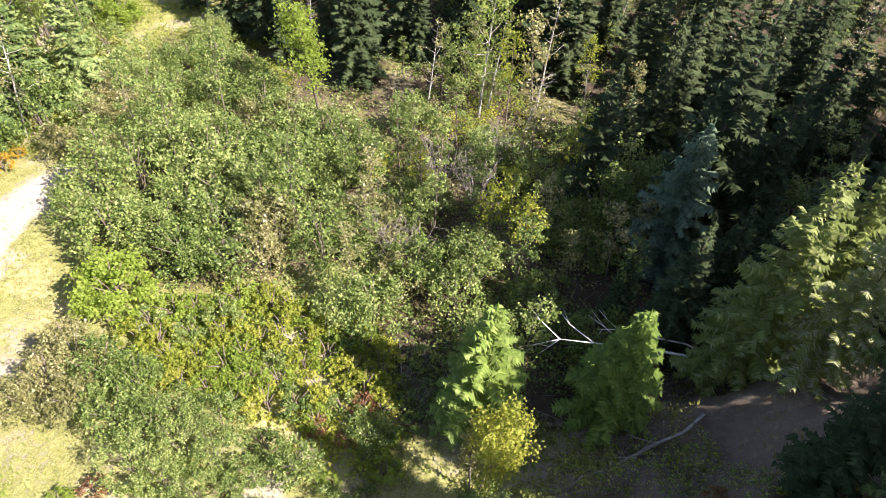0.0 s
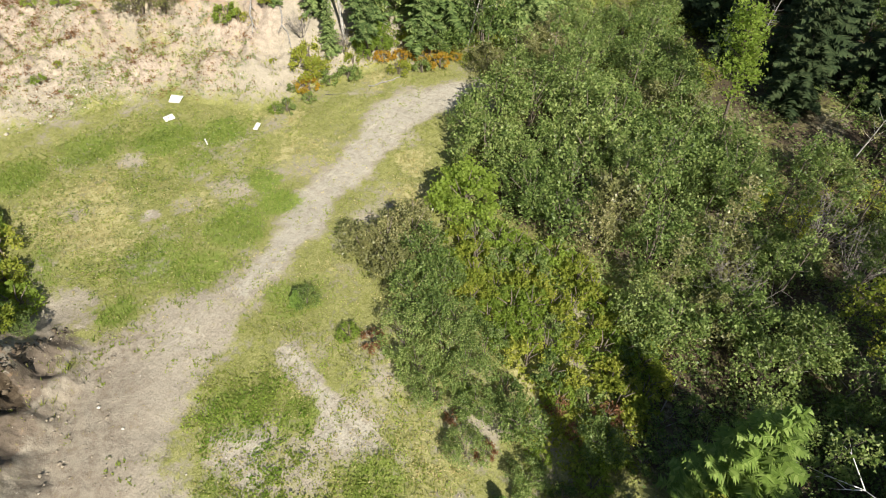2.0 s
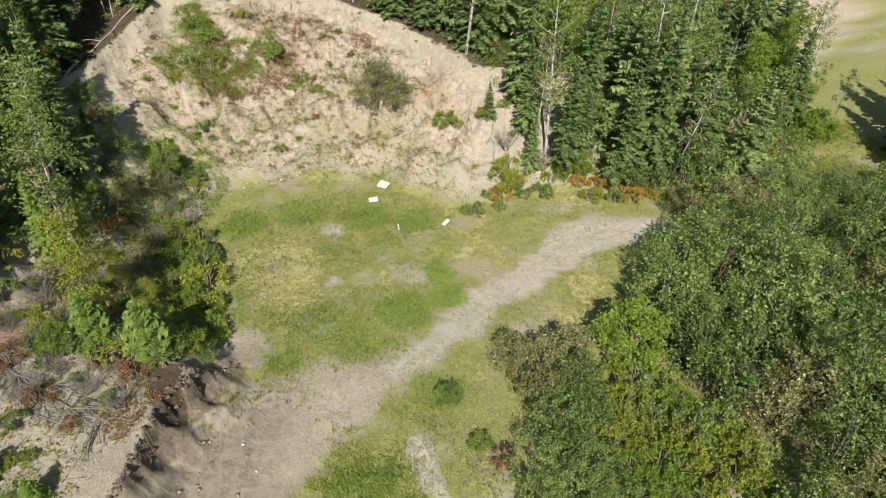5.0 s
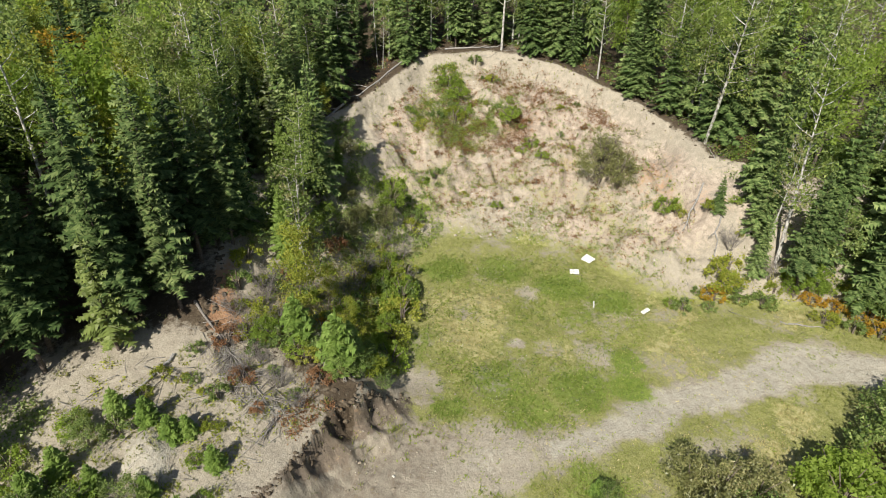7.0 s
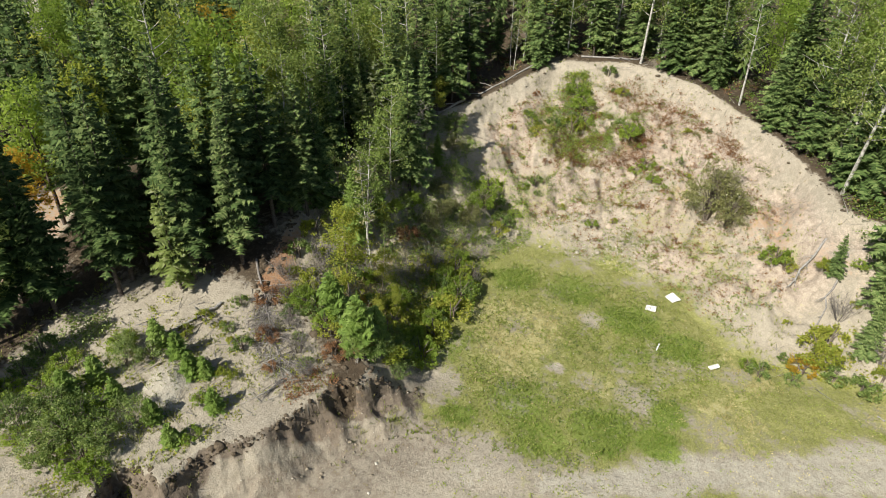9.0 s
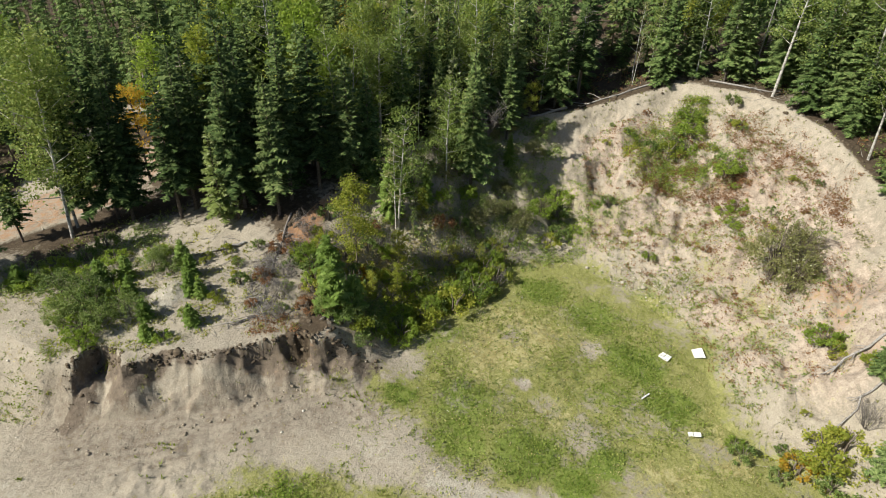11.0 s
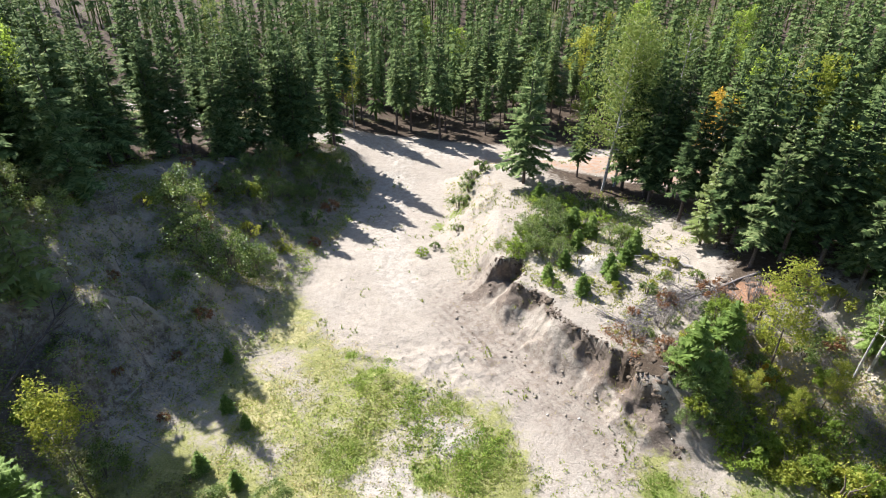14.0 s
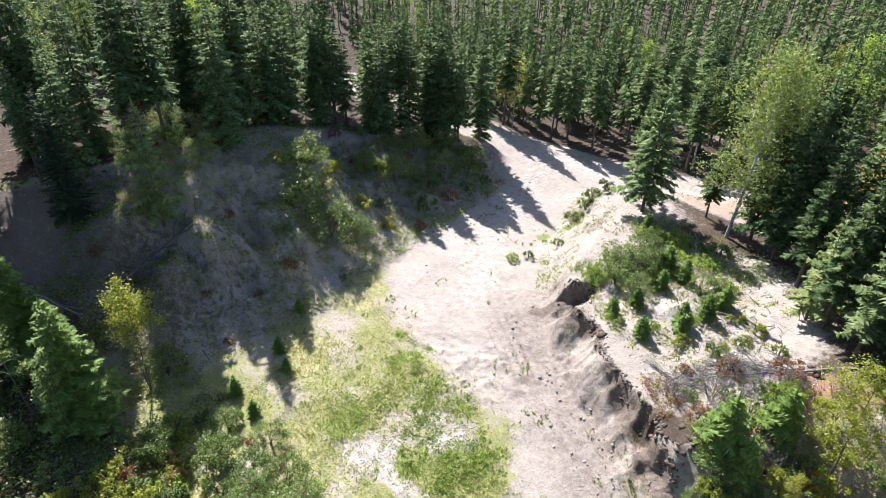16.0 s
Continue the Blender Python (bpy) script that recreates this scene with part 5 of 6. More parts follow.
def lush_here(x, y, sw, se, sl, dr, fa, r):
    turf, lush, dry, path, pale = cover(x, y, sw, se)
    return r.random(len(x)) < lush * (1 - path) * (1 - pale) * np.clip(0.7 + 2 * fbm(x, y, 0.9, 3, 68), 0, 1)


def dry_here(x, y, sw, se, sl, dr, fa, r):
    turf, lush, dry, path, pale = cover(x, y, sw, se)
    return r.random(len(x)) < turf * dry * np.clip(0.7 + 2 * fbm(x, y, 0.9, 3, 69), 0, 1)


def slope_here(x, y, sw, se, sl, dr, fa, r):
    k = np.clip(fbm(x, y, 0.5, 4, 71) * 4 + 0.05, 0, 1)
    return (((sw > 0.03) & (sw < 0.99)) | ((se > 0.03) & (se < 0.99)) | ((np.hypot(x + 13, y + 16) < 9) & (sw > 0.9))) & (r.random(len(x)) < k)


def road_weeds(x, y, sw, se, sl, dr, fa, r):
    k = np.clip(fbm(x, y, 0.8, 3, 73) * 4 - 0.5, 0, 1)
    return (sw < 0.15) & (se < 0.3) & (r.random(len(x)) < k)


tufts("meadow_grass", "green and yellowish grass tufts on the pit floor", 80000, (-36, 5, -10, 28), turf_here, 101, GRASS, 0.13, 3, 0.014)
tufts("lush_grass", "fresh green grass in moist hollows of the pit floor", 120000, (-34, 0, -9, 14), lush_here, 108, LUSH_GRASS, 0.17, 3, 0.015)
tufts("dry_grass", "straw coloured dry grass on the pit floor", 60000, (-34, 6, -12, 24), dry_here, 107, STRAW, 0.2, 3, 0.012)
tufts("slope_grass", "sparse weeds and grass on the soil banks", 60000, (-52, 18, -30, 22), slope_here, 102, GRASS, 0.2, 5, 0.018)
tufts("road_weeds", "bright green weeds at the edges of the gravel track", 16000, (-18, 6, -28, 4), road_weeds, 103, WEED, 0.16, 6, 0.03)


def stones(name, label, n, box, keep_if, seed, mat, size):
    x, y, h, r = sprinkle(n, box, keep_if, seed)
    ico = [(0, 0, 1), (0.9, 0, 0.3), (0.28, 0.85, 0.35), (-0.73, 0.53, 0.3), (-0.73, -0.53, 0.35), (0.28, -0.85, 0.3), (0, 0, -0.6)]
    tri = [(0, 1, 2), (0, 2, 3), (0, 3, 4), (0, 4, 5), (0, 5, 1), (6, 2, 1), (6, 3, 2), (6, 4, 3), (6, 5, 4), (6, 1, 5)]
    N = len(x)
    P = np.array(ico)[None] * (1 + r.normal(0, 0.22, (N, 7, 3)))
    s = size * np.exp(r.normal(0, 0.55, (N, 1, 1)))
    a = r.uniform(0, 6.28, N)
    c, sn = np.cos(a)[:, None], np.sin(a)[:, None]
    P = np.stack([P[..., 0] * c - P[..., 1] * sn, P[..., 0] * sn + P[..., 1] * c, P[..., 2] * 0.7], -1) * s
    P += np.stack([x, y, h + 0.02], -1)[:, None]
    me = tri_mesh(name, P.reshape(-1, 3), (np.arange(N)[:, None, None] * 7 + np.array(tri)[None]).reshape(-1, 3))
    me.materials.append(mat)
    return tagged(new(name, me), label, "stones", kind="stuff")


STONE, t, b = material("grey field stone", 0.9, 0.2)
geo = t.nodes.new("ShaderNodeNewGeometry")
t.links.new(ramp(t, geo.outputs["Random Per Island"], [(0.0, (0.24, 0.205, 0.16)), (0.6, (0.40, 0.35, 0.28)), (1.0, (0.58, 0.54, 0.47))]), b.inputs["Base Color"])
CLOD = bark_material("brown soil clods", (0.2, 0.165, 0.12), (0.4, 0.34, 0.26), 5.0)
stones("gravel", "scattered grey stones and clods on the bare soil", 16000, (-50, 14, -30, 22),
       lambda x, y, sw, se, sl, dr, fa, r: ((fa > 0.15) | (dr < 4) & (r.random(len(x)) < 0.3) | (se > 0.05) & (se < 0.95) | (sw > 0.05) & (sw < 0.95)) & (r.random(len(x)) < 0.7), 104, STONE, 0.026)
stones("rubble", "pale rubble at the foot of the sand face", 4200, (-42, -32, -2, 8),
       lambda x, y, sw, se, sl, dr, fa, r: (sw > 0.01) & (sw < 0.45) & (r.random(len(x)) < np.clip(0.5 + 3 * fbm(x, y, 0.5, 3, 88), 0, 1)), 105, STONE, 0.034)
stones("clods", "brown soil clods below the dug bank", 900, (-18, -6, -15, -3),
       lambda x, y, sw, se, sl, dr, fa, r: (sw < 0.6) & (edge_distance(x, y, CUT, False) < 2.6), 106, CLOD, 0.032)


# wooded corner between the shelf and the sand face, and the bushy hillside to the north-west
scatter([spruces[0], spruces[1], alders[2], spruces[3], slim[2], alders[0], spruces[5]], [(-25, -13), (-30, -10.8), (-36, -8), (-42, -9), (-40, -13), (-25, -14.5)], 2.0, 0.5, 0.85)
scatter([alders[0], alders[2], alders[3], spruces[1], slim[2], lime], [(-20, 24.5), (-17.5, 30), (-18.5, 45), (-32, 48), (-32, 24), (-24, 20.5)], 2.3, 0.8, 1.25)
scatter([alders[1], alders[0], olive[0]], [(-17.6, 24.2), (-12, 24), (-6, 31), (-12, 40), (-15.5, 36)], 1.9, 0.6, 0.95)
scatter([shrubs[2], shrubs[3], shrubs[1], shrubs[0]], [(-24.5, 19.5), (-21.5, 20.5), (-18.8, 24), (-20.5, 27.5), (-23.5, 24)], 1.2, 0.5, 1.1)


# ---- fallen wood ----
def fallen_log(a, c, r0, r1, label, branches=6, lift=(0.0, 0.0), mat=None, seed=0):
    """A dead trunk lying from plan place a to c, with stubs of branches."""
    r = np.random.default_rng(seed)
    a3 = np.array([a[0], a[1], ground_height(*a) + r0 * 0.7 + lift[0]])
    c3 = np.array([c[0], c[1], ground_height(*c) + r1 + lift[1]])
    ob = thing("fallen_log", pose(*a3), label, "fallen tree", "fallen logs")
    n = 6
    d = c3 - a3
    pts = [d * k / n + (np.array([*r.normal(0, 0.06, 2), 0]) if 0 < k < n else 0) for k in range(n + 1)]
    if not any(lift):
        pts = [np.array([p[0], p[1], max(p[2], ground_height(*(a3 + p)[:2]) + 0.5 * r0 - a3[2])]) for p in pts]
    V, F = [], []
    tube(V, F, pts, [r0 + (r1 - r0) * k / n for k in range(n + 1)], 7)
    part("trunk", tri_mesh("trunk", V, F), mat or DEADWOOD, ob)
    L = np.linalg.norm(d)
    for k in range(branches):
        V, F = [], []
        i = int(r.integers(2, n + 1))
        p = pts[i]
        side = np.cross(d / L, (0, 0, 1)) * r.choice((-1, 1))
        q1 = p + d / L * L * r.uniform(0.06, 0.14) + side * L * r.uniform(0.04, 0.12) + (0, 0, L * r.uniform(0.0, 0.06))
        q2 = q1 + d / L * L * r.uniform(0.03, 0.1) + side * L * r.uniform(0.0, 0.06) + (0, 0, L * r.uniform(-0.02, 0.04))
        tube(V, F, [p, q1, q2], [max(r1, 0.35 * r0), 0.25 * r0, 0.006], 4)
        tube(V, F, [q1, q1 + (q2 - q1) * 0.7 + side * 0.05 * L], [0.18 * r0, 0.005], 3)
        part("branch", tri_mesh("branch", V, F), mat or DEADWOOD, ob)
    return ob


PALE = bark_material("pale peeled birch wood", (0.3, 0.27, 0.23), (0.74, 0.71, 0.66), 5.0, 0.28, 0.42)
fallen_log((18.6, 8.4), (10.0, 9.3), 0.085, 0.02, "pale dead birch leaning out over the bare slope", 9, (0.3, 2.9), PALE, 1)
fallen_log((18.4, 9.0), (12.8, 10.2), 0.06, 0.02, "second pale dead birch stem over the slope", 6, (0.4, 2.4), PALE, 2)
fallen_log((14.9, 5.7), (9.2, 3.2), 0.08, 0.03, "thin grey log lying on bare soil", 3, seed=3)
fallen_log((11.6, 2.0), (11.9, -3.6), 0.08, 0.03, "rotten dark log with broken branches on the slope", 10, mat=BARK, seed=4)
fallen_log((-22.8, -14.6), (-15.8, -10.2), 0.075, 0.02, "grey dead spruce fallen over the bank", 34, mat=BRUSHWOOD, seed=5)
fallen_log((-19.4, -15.0), (-17.0, -16.6), 0.09, 0.04, "short grey log below the spruces", 4, seed=6)
fallen_log((-52.8, -0.2), (-47.4, -5.6), 0.1, 0.05, "weathered log along the top of the sand face", 5, seed=7)
fallen_log((-52.4, 2.4), (-51.6, 7.0), 0.09, 0.05, "weathered log along the top of the sand face", 5, seed=8)
fallen_log((-46.2, -6.8), (-43.2, -8.6), 0.12, 0.06, "grey log at the forest edge", 4, seed=9)
fallen_log((-19.6, -9.2), (-18.0, -7.2), 0.07, 0.03, "grey dead branch lying in the gully", 8, seed=10)
fallen_log((-22.5, -11.0), (-20.2, -8.6), 0.07, 0.03, "grey dead branch lying in the gully", 9, seed=11)
fallen_log((-31.6, 17.4), (-29.4, 15.4), 0.08, 0.04, "grey roots and log hanging on the face", 6, seed=12)
fallen_log((-22.0, 18.4), (-21.0, 20.6), 0.06, 0.03, "thin dead branch on the low bank", 5, seed=13)
fallen_log((-29.0, 17.6), (-26.8, 16.4), 0.06, 0.03, "thin dead branch on the low bank", 6, seed=14)

# ---- litter left on the pit floor ----
FOAM, t, b = material("dirty white foam board", 0.7, 0.3)
f = noise_tex(t, 3.0, 5, 0.6, t.nodes.new("ShaderNodeTexCoord").outputs["Object"])
t.links.new(ramp(t, f, [(0.3, (0.5, 0.48, 0.44)), (0.6, (0.78, 0.77, 0.74))]), b.inputs["Base Color"])


def board(x, y, length, width, yaw, tilt, label, seed):
    """A broken white sheet with ragged ends, cracked across in two pieces."""
    r = np.random.default_rng(seed)
    ob = thing("foam_board", pose(x, y, ground_height(x, y) + 0.10, tilt, 0, yaw), label, "rubbish", "white rubbish")
    cuts = [-0.5, r.uniform(-0.1, 0.15), 0.5]
    for k in range(2):
        bm = bmesh.new()
        n = 5
        rim = [(cuts[k] * length + (0.02 + r.uniform(-0.05, 0.03) * length if k else 0), (j / (n - 1) - 0.5) * width) for j in range(n)]
        rim += [(cuts[k + 1] * length - 0.02 + r.uniform(-0.06, 0.06) * length, (0.5 - j / (n - 1)) * width) for j in range(n)]
        lo = [bm.verts.new((p[0], p[1], 0.0)) for p in rim]
        hi = [bm.verts.new((p[0], p[1], 0.07)) for p in rim]
        bm.faces.new(hi)
        bm.faces.new(lo[::-1])
        for j in range(len(rim)):
            bm.faces.new((lo[j], lo[(j + 1) % len(rim)], hi[(j + 1) % len(rim)], hi[j]))
        bmesh.ops.bevel(bm, geom=list(bm.edges), offset=0.012, segments=1, affect="EDGES")
        me = bpy.data.meshes.new("panel")
        bm.to_mesh(me)
        bm.free()
        ob2 = part("panel", me, FOAM, ob)
        ob2.rotation_euler = (radians(r.uniform(-5, 5)), radians(r.uniform(-6, 6)), 0)


board(-30.8, 9.6, 0.8, 0.6, 30, 14, "broken white foam board against the sandy toe", 1)
board(-29.3, 8.1, 0.62, 0.5, 75, 4, "cracked white foam board lying in grass", 2)
board(-24.5, 11.1, 0.62, 0.26, 120, 3, "narrow white foam strip on the grass", 3)
board(-25.7, 8.2, 0.6, 0.08, 160, 2, "thin white stick lying in grass", 4)



def undergrowth(name, label, poly, n, mat, seed, radius=0.42, per=30, leaf=0.10):
    """Knee-high leafy growth, joined."""
    r = np.random.default_rng(seed)
    xs, ys = [p[0] for p in poly], [p[1] for p in poly]
    x, y = r.uniform(min(xs), max(xs), n * 3), r.uniform(min(ys), max(ys), n * 3)
    k = inside(x, y, poly) & (r.random(n * 3) < np.clip(0.6 + 3 * fbm(x, y, 0.5, 3, seed), 0.05, 1))
    x, y = x[k][:n], y[k][:n]
    s_ = r.uniform(0.5, 1.3, len(x))
    z = terrain(x, y)[0] + 0.55 * radius * s_
    V, F = leaf_cloud(r, np.stack([x, y, z], -1), radius * s_, per, leaf)
    low = np.repeat(terrain(x, y)[0], per * 3)
    V[:, 2] = np.maximum(low - 0.05 + 0.75 * (V[:, 2] - low), low - 0.1)
    me = tri_mesh(name, V, F)
    me.materials.append(mat)
    tagged(new(name, me), label, "undergrowth", kind="stuff")


NORTH = [(1, 8), (1, 27), (19, 30), (19, 11), (12, 9), (7, 6.5)]
undergrowth("shade_undergrowth", "dark leafy undergrowth beneath the northern trees", NORTH, 1100, ALDER, 401, 0.6, 34, 0.11)
undergrowth("autumn_undergrowth", "yellow and brown undergrowth beneath the northern trees", NORTH, 320, OLIVE, 402, 0.5)
undergrowth("autumn_undergrowth", "yellow undergrowth at the edge of the northern trees", [(2, 25), (3, 32), (12, 33), (17, 27), (11, 24)], 260, YELLOW, 461, 0.5, 30, 0.11)
undergrowth("shade_undergrowth", "dark leafy undergrowth deeper in the northern woods", [(-4, 30), (-3, 52), (34, 56), (26, 30), (12, 27)], 1500, ALDER, 467, 0.7, 28, 0.13)
undergrowth("foot_growth", "dull green weeds at the foot of the shaded slope", [(1.5, 3), (2, 8.5), (9, 8), (12, 4), (7, 1.5)], 420, WEED, 468, 0.32, 22, 0.085)
undergrowth("foot_growth", "brown weeds at the foot of the shaded slope", [(1.5, 3), (2, 8.5), (9, 8), (12, 4), (7, 1.5)], 260, OLIVE, 469, 0.32, 22, 0.085)
NW = [(-21, 24), (-17.5, 24.6), (-12.5, 25.5), (-5, 31.5), (-5, 44), (-22, 46), (-27, 30)]
undergrowth("hillside_growth", "yellow green weeds between the north-western bushes", NW, 900, YELLOW, 462, 0.45, 26, 0.1)
undergrowth("hillside_growth", "green weeds between the north-western bushes", NW, 900, WEED, 463, 0.5, 26, 0.11)
undergrowth("thicket_floor", "green undergrowth beneath the thicket", [(-12, 13), (-14, 18), (-13, 25), (-6, 30), (2, 26), (5, 18), (3, 11), (-6, 12)], 800, ALDER, 436, 0.5, 26, 0.11)
FERNY = [(-8.5, 9), (-9, 12.5), (-3, 14.5), (2.5, 11.5), (4, 7), (1, 3), (-2, 7.5)]
undergrowth("fern_patch", "yellow green ferns beside the thicket", FERNY, 300, YELLOW, 403, 0.45, 30, 0.13)
undergrowth("fern_patch", "bright green ferns beside the thicket", FERNY, 300, LIME, 404, 0.42, 30, 0.12)
EAST = [(4.2, -28), (4.0, -8), (5.5, 2), (14, 7), (17, -2), (17, -12), (13.5, -22), (9, -29)]
undergrowth("slope_moss", "green moss and low growth at the wooded crest", [(13, -22), (17, -18), (16, -10), (15, -3), (17, 2), (20, 2), (20, -12), (18, -20)], 420, WEED, 427, 0.3, 18, 0.08)
undergrowth("slope_moss", "olive moss on the shaded slope", EAST, 1500, OLIVE, 431, 0.3, 15, 0.075)
undergrowth("slope_moss", "green moss on the shaded slope", EAST, 1300, WEED, 432, 0.26, 14, 0.07)
undergrowth("slope_weeds", "dull green weeds scattered on the shaded slope", EAST, 1900, ALDER, 405, 0.28, 18, 0.085)
undergrowth("slope_weeds", "yellow green leafy weeds on the shaded slope", EAST, 420, LIME, 460, 0.32, 22, 0.09)
undergrowth("slope_weeds", "straw coloured weeds scattered on the shaded slope", EAST, 1200, STRAW, 406, 0.2, 11, 0.07)
SHELF = [(-9, -14.5), (-16.8, -7.5), (-20, -13), (-19, -20), (-8, -24), (-7, -20)]
undergrowth("shelf_weeds", "dry brownish weeds on the soil shelf", SHELF, 260, OLIVE, 407, 0.24, 18, 0.08)
undergrowth("shelf_weeds", "green and yellow weeds on the soil shelf", SHELF, 170, YELLOW, 408, 0.26, 20, 0.09)
undergrowth("shelf_edge_growth", "green low growth below the shelf spruces", [(-8, -24), (-9, -21.5), (-17, -19.5), (-19, -22), (-12, -25)], 160, ALDER, 418, 0.4, 30, 0.1)
undergrowth("gully_growth", "dry straw coloured growth at the foot of the gully", [(-19.4, -5.2), (-30, -2.8), (-33, -5.5), (-26, -9.5), (-20, -9)], 260, STRAW, 437, 0.26, 16, 0.075)
undergrowth("gully_growth", "yellowing growth at the foot of the gully", [(-19.4, -5.2), (-23, -4.6), (-30, -2.8), (-31, -5.5), (-22, -8)], 150, YELLOW, 409, 0.45)
undergrowth("scarp_growth", "dense dark green growth on the wooded scarp", [(-33, -4.4), (-38, -3.4), (-44, -6.6), (-43, -9.4), (-30, -11.5), (-24, -11)], 520, ALDER, 433, 0.5, 30, 0.1)
undergrowth("gully_growth", "green growth in the wooded gully", [(-19.4, -5.6), (-30, -3.2), (-36, -3), (-40, -8), (-22, -12)], 300, WEED, 410, 0.36)
FACE_ZONE = [(-45, -5), (-51, 1), (-50, 6), (-46, 11), (-38, 15), (-30, 16.5), (-27, 13), (-33, 8), (-35.5, 1)]
undergrowth("face_weeds", "russet tufts on the sand face", FACE_ZONE, 1500, RED, 411, 0.24, 16, 0.075)
undergrowth("face_weeds", "green tufts on the sand face", FACE_ZONE, 1900, ALDER, 412, 0.2, 15, 0.075)
undergrowth("face_weeds", "dry straw tufts on the sand face", FACE_ZONE, 900, STRAW, 419, 0.17, 11, 0.07)
MAT = [(-46.2, -1.8), (-51, 1.3), (-50.7, 3.1), (-47.5, 4.1), (-45.2, 7.5), (-43.0, 7.2), (-43.4, 3.2), (-43.0, 0.2)]
undergrowth("face_mat", "bright green low growth on the sand face", MAT, 420, LIME, 420, 0.34, 30, 0.09)
undergrowth("face_mat", "deep green low growth on the sand face", MAT, 420, ALDER, 466, 0.34, 30, 0.09)
undergrowth("face_mat", "yellow green low growth on the sand face", MAT, 300, YELLOW, 421, 0.32, 26, 0.085)
undergrowth("face_mat", "russet low growth on the sand face", [(-46.5, 0), (-47.4, 4), (-44.6, 8.4), (-42.2, 8.2), (-42.4, 2), (-43.6, -0.5)], 620, RED, 422, 0.3, 22, 0.08)
undergrowth("face_mat", "russet low growth below the crest", [(-50.5, 4), (-47.5, 5.5), (-42, 12.4), (-40, 14.6), (-44, 14.2), (-49, 9)], 800, RED, 423, 0.28, 20, 0.075)
undergrowth("face_mat", "olive low growth below the crest", [(-50.8, 3), (-47.5, 5.5), (-40, 14.6), (-34, 16.6), (-38, 16.6), (-44, 14.6), (-49.4, 9)], 520, OLIVE, 434, 0.24, 18, 0.075)
undergrowth("face_mat", "green growth on the lower sand face", [(-35, 0.5), (-41, 1), (-42, 8), (-37, 14), (-31, 14), (-29.5, 11), (-33, 7)], 420, WEED, 435, 0.24, 18, 0.075)
undergrowth("slope_foot_growth", "green growth creeping from the gully up the sand face", [(-31, -3.4), (-34.5, -1), (-37, 0.6), (-41, -1.5), (-43, -6), (-38, -7), (-33, -6)], 420, ALDER, 424, 0.28, 20, 0.09)
undergrowth("slope_foot_growth", "bright growth creeping from the gully up the sand face", [(-31, -3.4), (-34.5, -1), (-37, 0.6), (-41, -1.5), (-43, -6), (-38, -7), (-33, -6)], 260, LIME, 425, 0.26, 20, 0.085)
TURF = [(-33, -2), (-32, 8), (-24, 14), (-20, 22), (-10, 8), (-2, 3), (3, -3), (-4, -6), (-10, -2), (-18, -3.5), (-26, -4)]
undergrowth("meadow_weeds", "green weeds standing in the meadow", TURF, 1500, WEED, 413, 0.18, 11, 0.07)
undergrowth("meadow_weeds", "dull dry weeds standing in the meadow", TURF, 700, STRAW, 414, 0.16, 10, 0.06)
undergrowth("meadow_weeds", "tall green herbs in patches of the meadow", [(-33, -1), (-31, 8), (-25, 12), (-21, 9), (-15, 3), (-19, -2.6), (-27, -3)], 700, WEED, 426, 0.26, 16, 0.08)
MEADOW = [(-33, -1), (-31, 8), (-25, 12), (-21, 9), (-17.5, 5), (-16.5, 1), (-19, -2.6), (-27, -3)]
undergrowth("meadow_herbs", "dark green herbs in clumps on the meadow", MEADOW, 420, ALDER, 454, 0.2, 14, 0.06)
undergrowth("meadow_herbs", "brownish seeding herbs on the meadow", MEADOW, 300, OLIVE, 455, 0.2, 12, 0.05)
undergrowth("meadow_flowers", "small whitish flower heads in the meadow", MEADOW, 170, FLOWER, 456, 0.22, 7, 0.034)
undergrowth("meadow_herbs", "yellow green herbs east of the track", [(-13, 3), (-10.5, 4.4), (-4, 3.4), (2, 1.5), (4, -4), (-1, -6.4), (-8, -5.4), (-12.4, -1.4)], 1100, GRASS, 457, 0.22, 13, 0.06)
undergrowth("meadow_herbs", "bright green herbs east of the track", [(-10, 3), (-4, 3.4), (2, 1.5), (3, -3), (-3, -5.4), (-9, -2)], 420, LIME, 464, 0.2, 12, 0.06)
undergrowth("meadow_herbs", "dry brown herbs east of the track", [(-12, 3), (-4, 3.4), (3, 1.5), (4.5, -8), (0, -9), (-8, -5.4)], 420, STRAW, 465, 0.22, 12, 0.055)
undergrowth("gully_growth", "pale straw and grey dead herbs in the gully", [(-19, -6.4), (-24, -5), (-31, -3.2), (-34, -5), (-28, -10.5), (-20, -11)], 900, STRAW, 458, 0.34, 18, 0.08)
undergrowth("gully_growth", "light green leafy growth in the gully", [(-20, -5.6), (-24, -4.6), (-31, -3.2), (-33, -5), (-27, -9), (-21, -8)], 460, LIME, 459, 0.36, 24, 0.085)
undergrowth("gully_growth", "yellow leafy growth in front of the gully", [(-20.4, -5.0), (-24, -4.2), (-29, -3.4), (-30, -5), (-25, -6.4), (-21, -6.4)], 300, YELLOW, 470, 0.4, 26, 0.09)
undergrowth("mound_tufts", "separate bright green tufts on bare mounds beside the track", [(-11, -2.6), (-9.6, 0.4), (-7, 0.2), (-5.6, -3), (-2, -7), (-3.6, -7.2), (-7.6, -5.4)], 230, LUSH_GRASS, 471, 0.24, 26, 0.085)
BANK = [(-1.5, -29), (-3.4, -20), (-5.8, -15), (-8.6, -15.4), (-8.4, -21), (-5.6, -27.5)]
undergrowth("bank_weeds", "sparse green weeds on the gravel bank", BANK, 420, WEED, 428, 0.22, 15, 0.075)
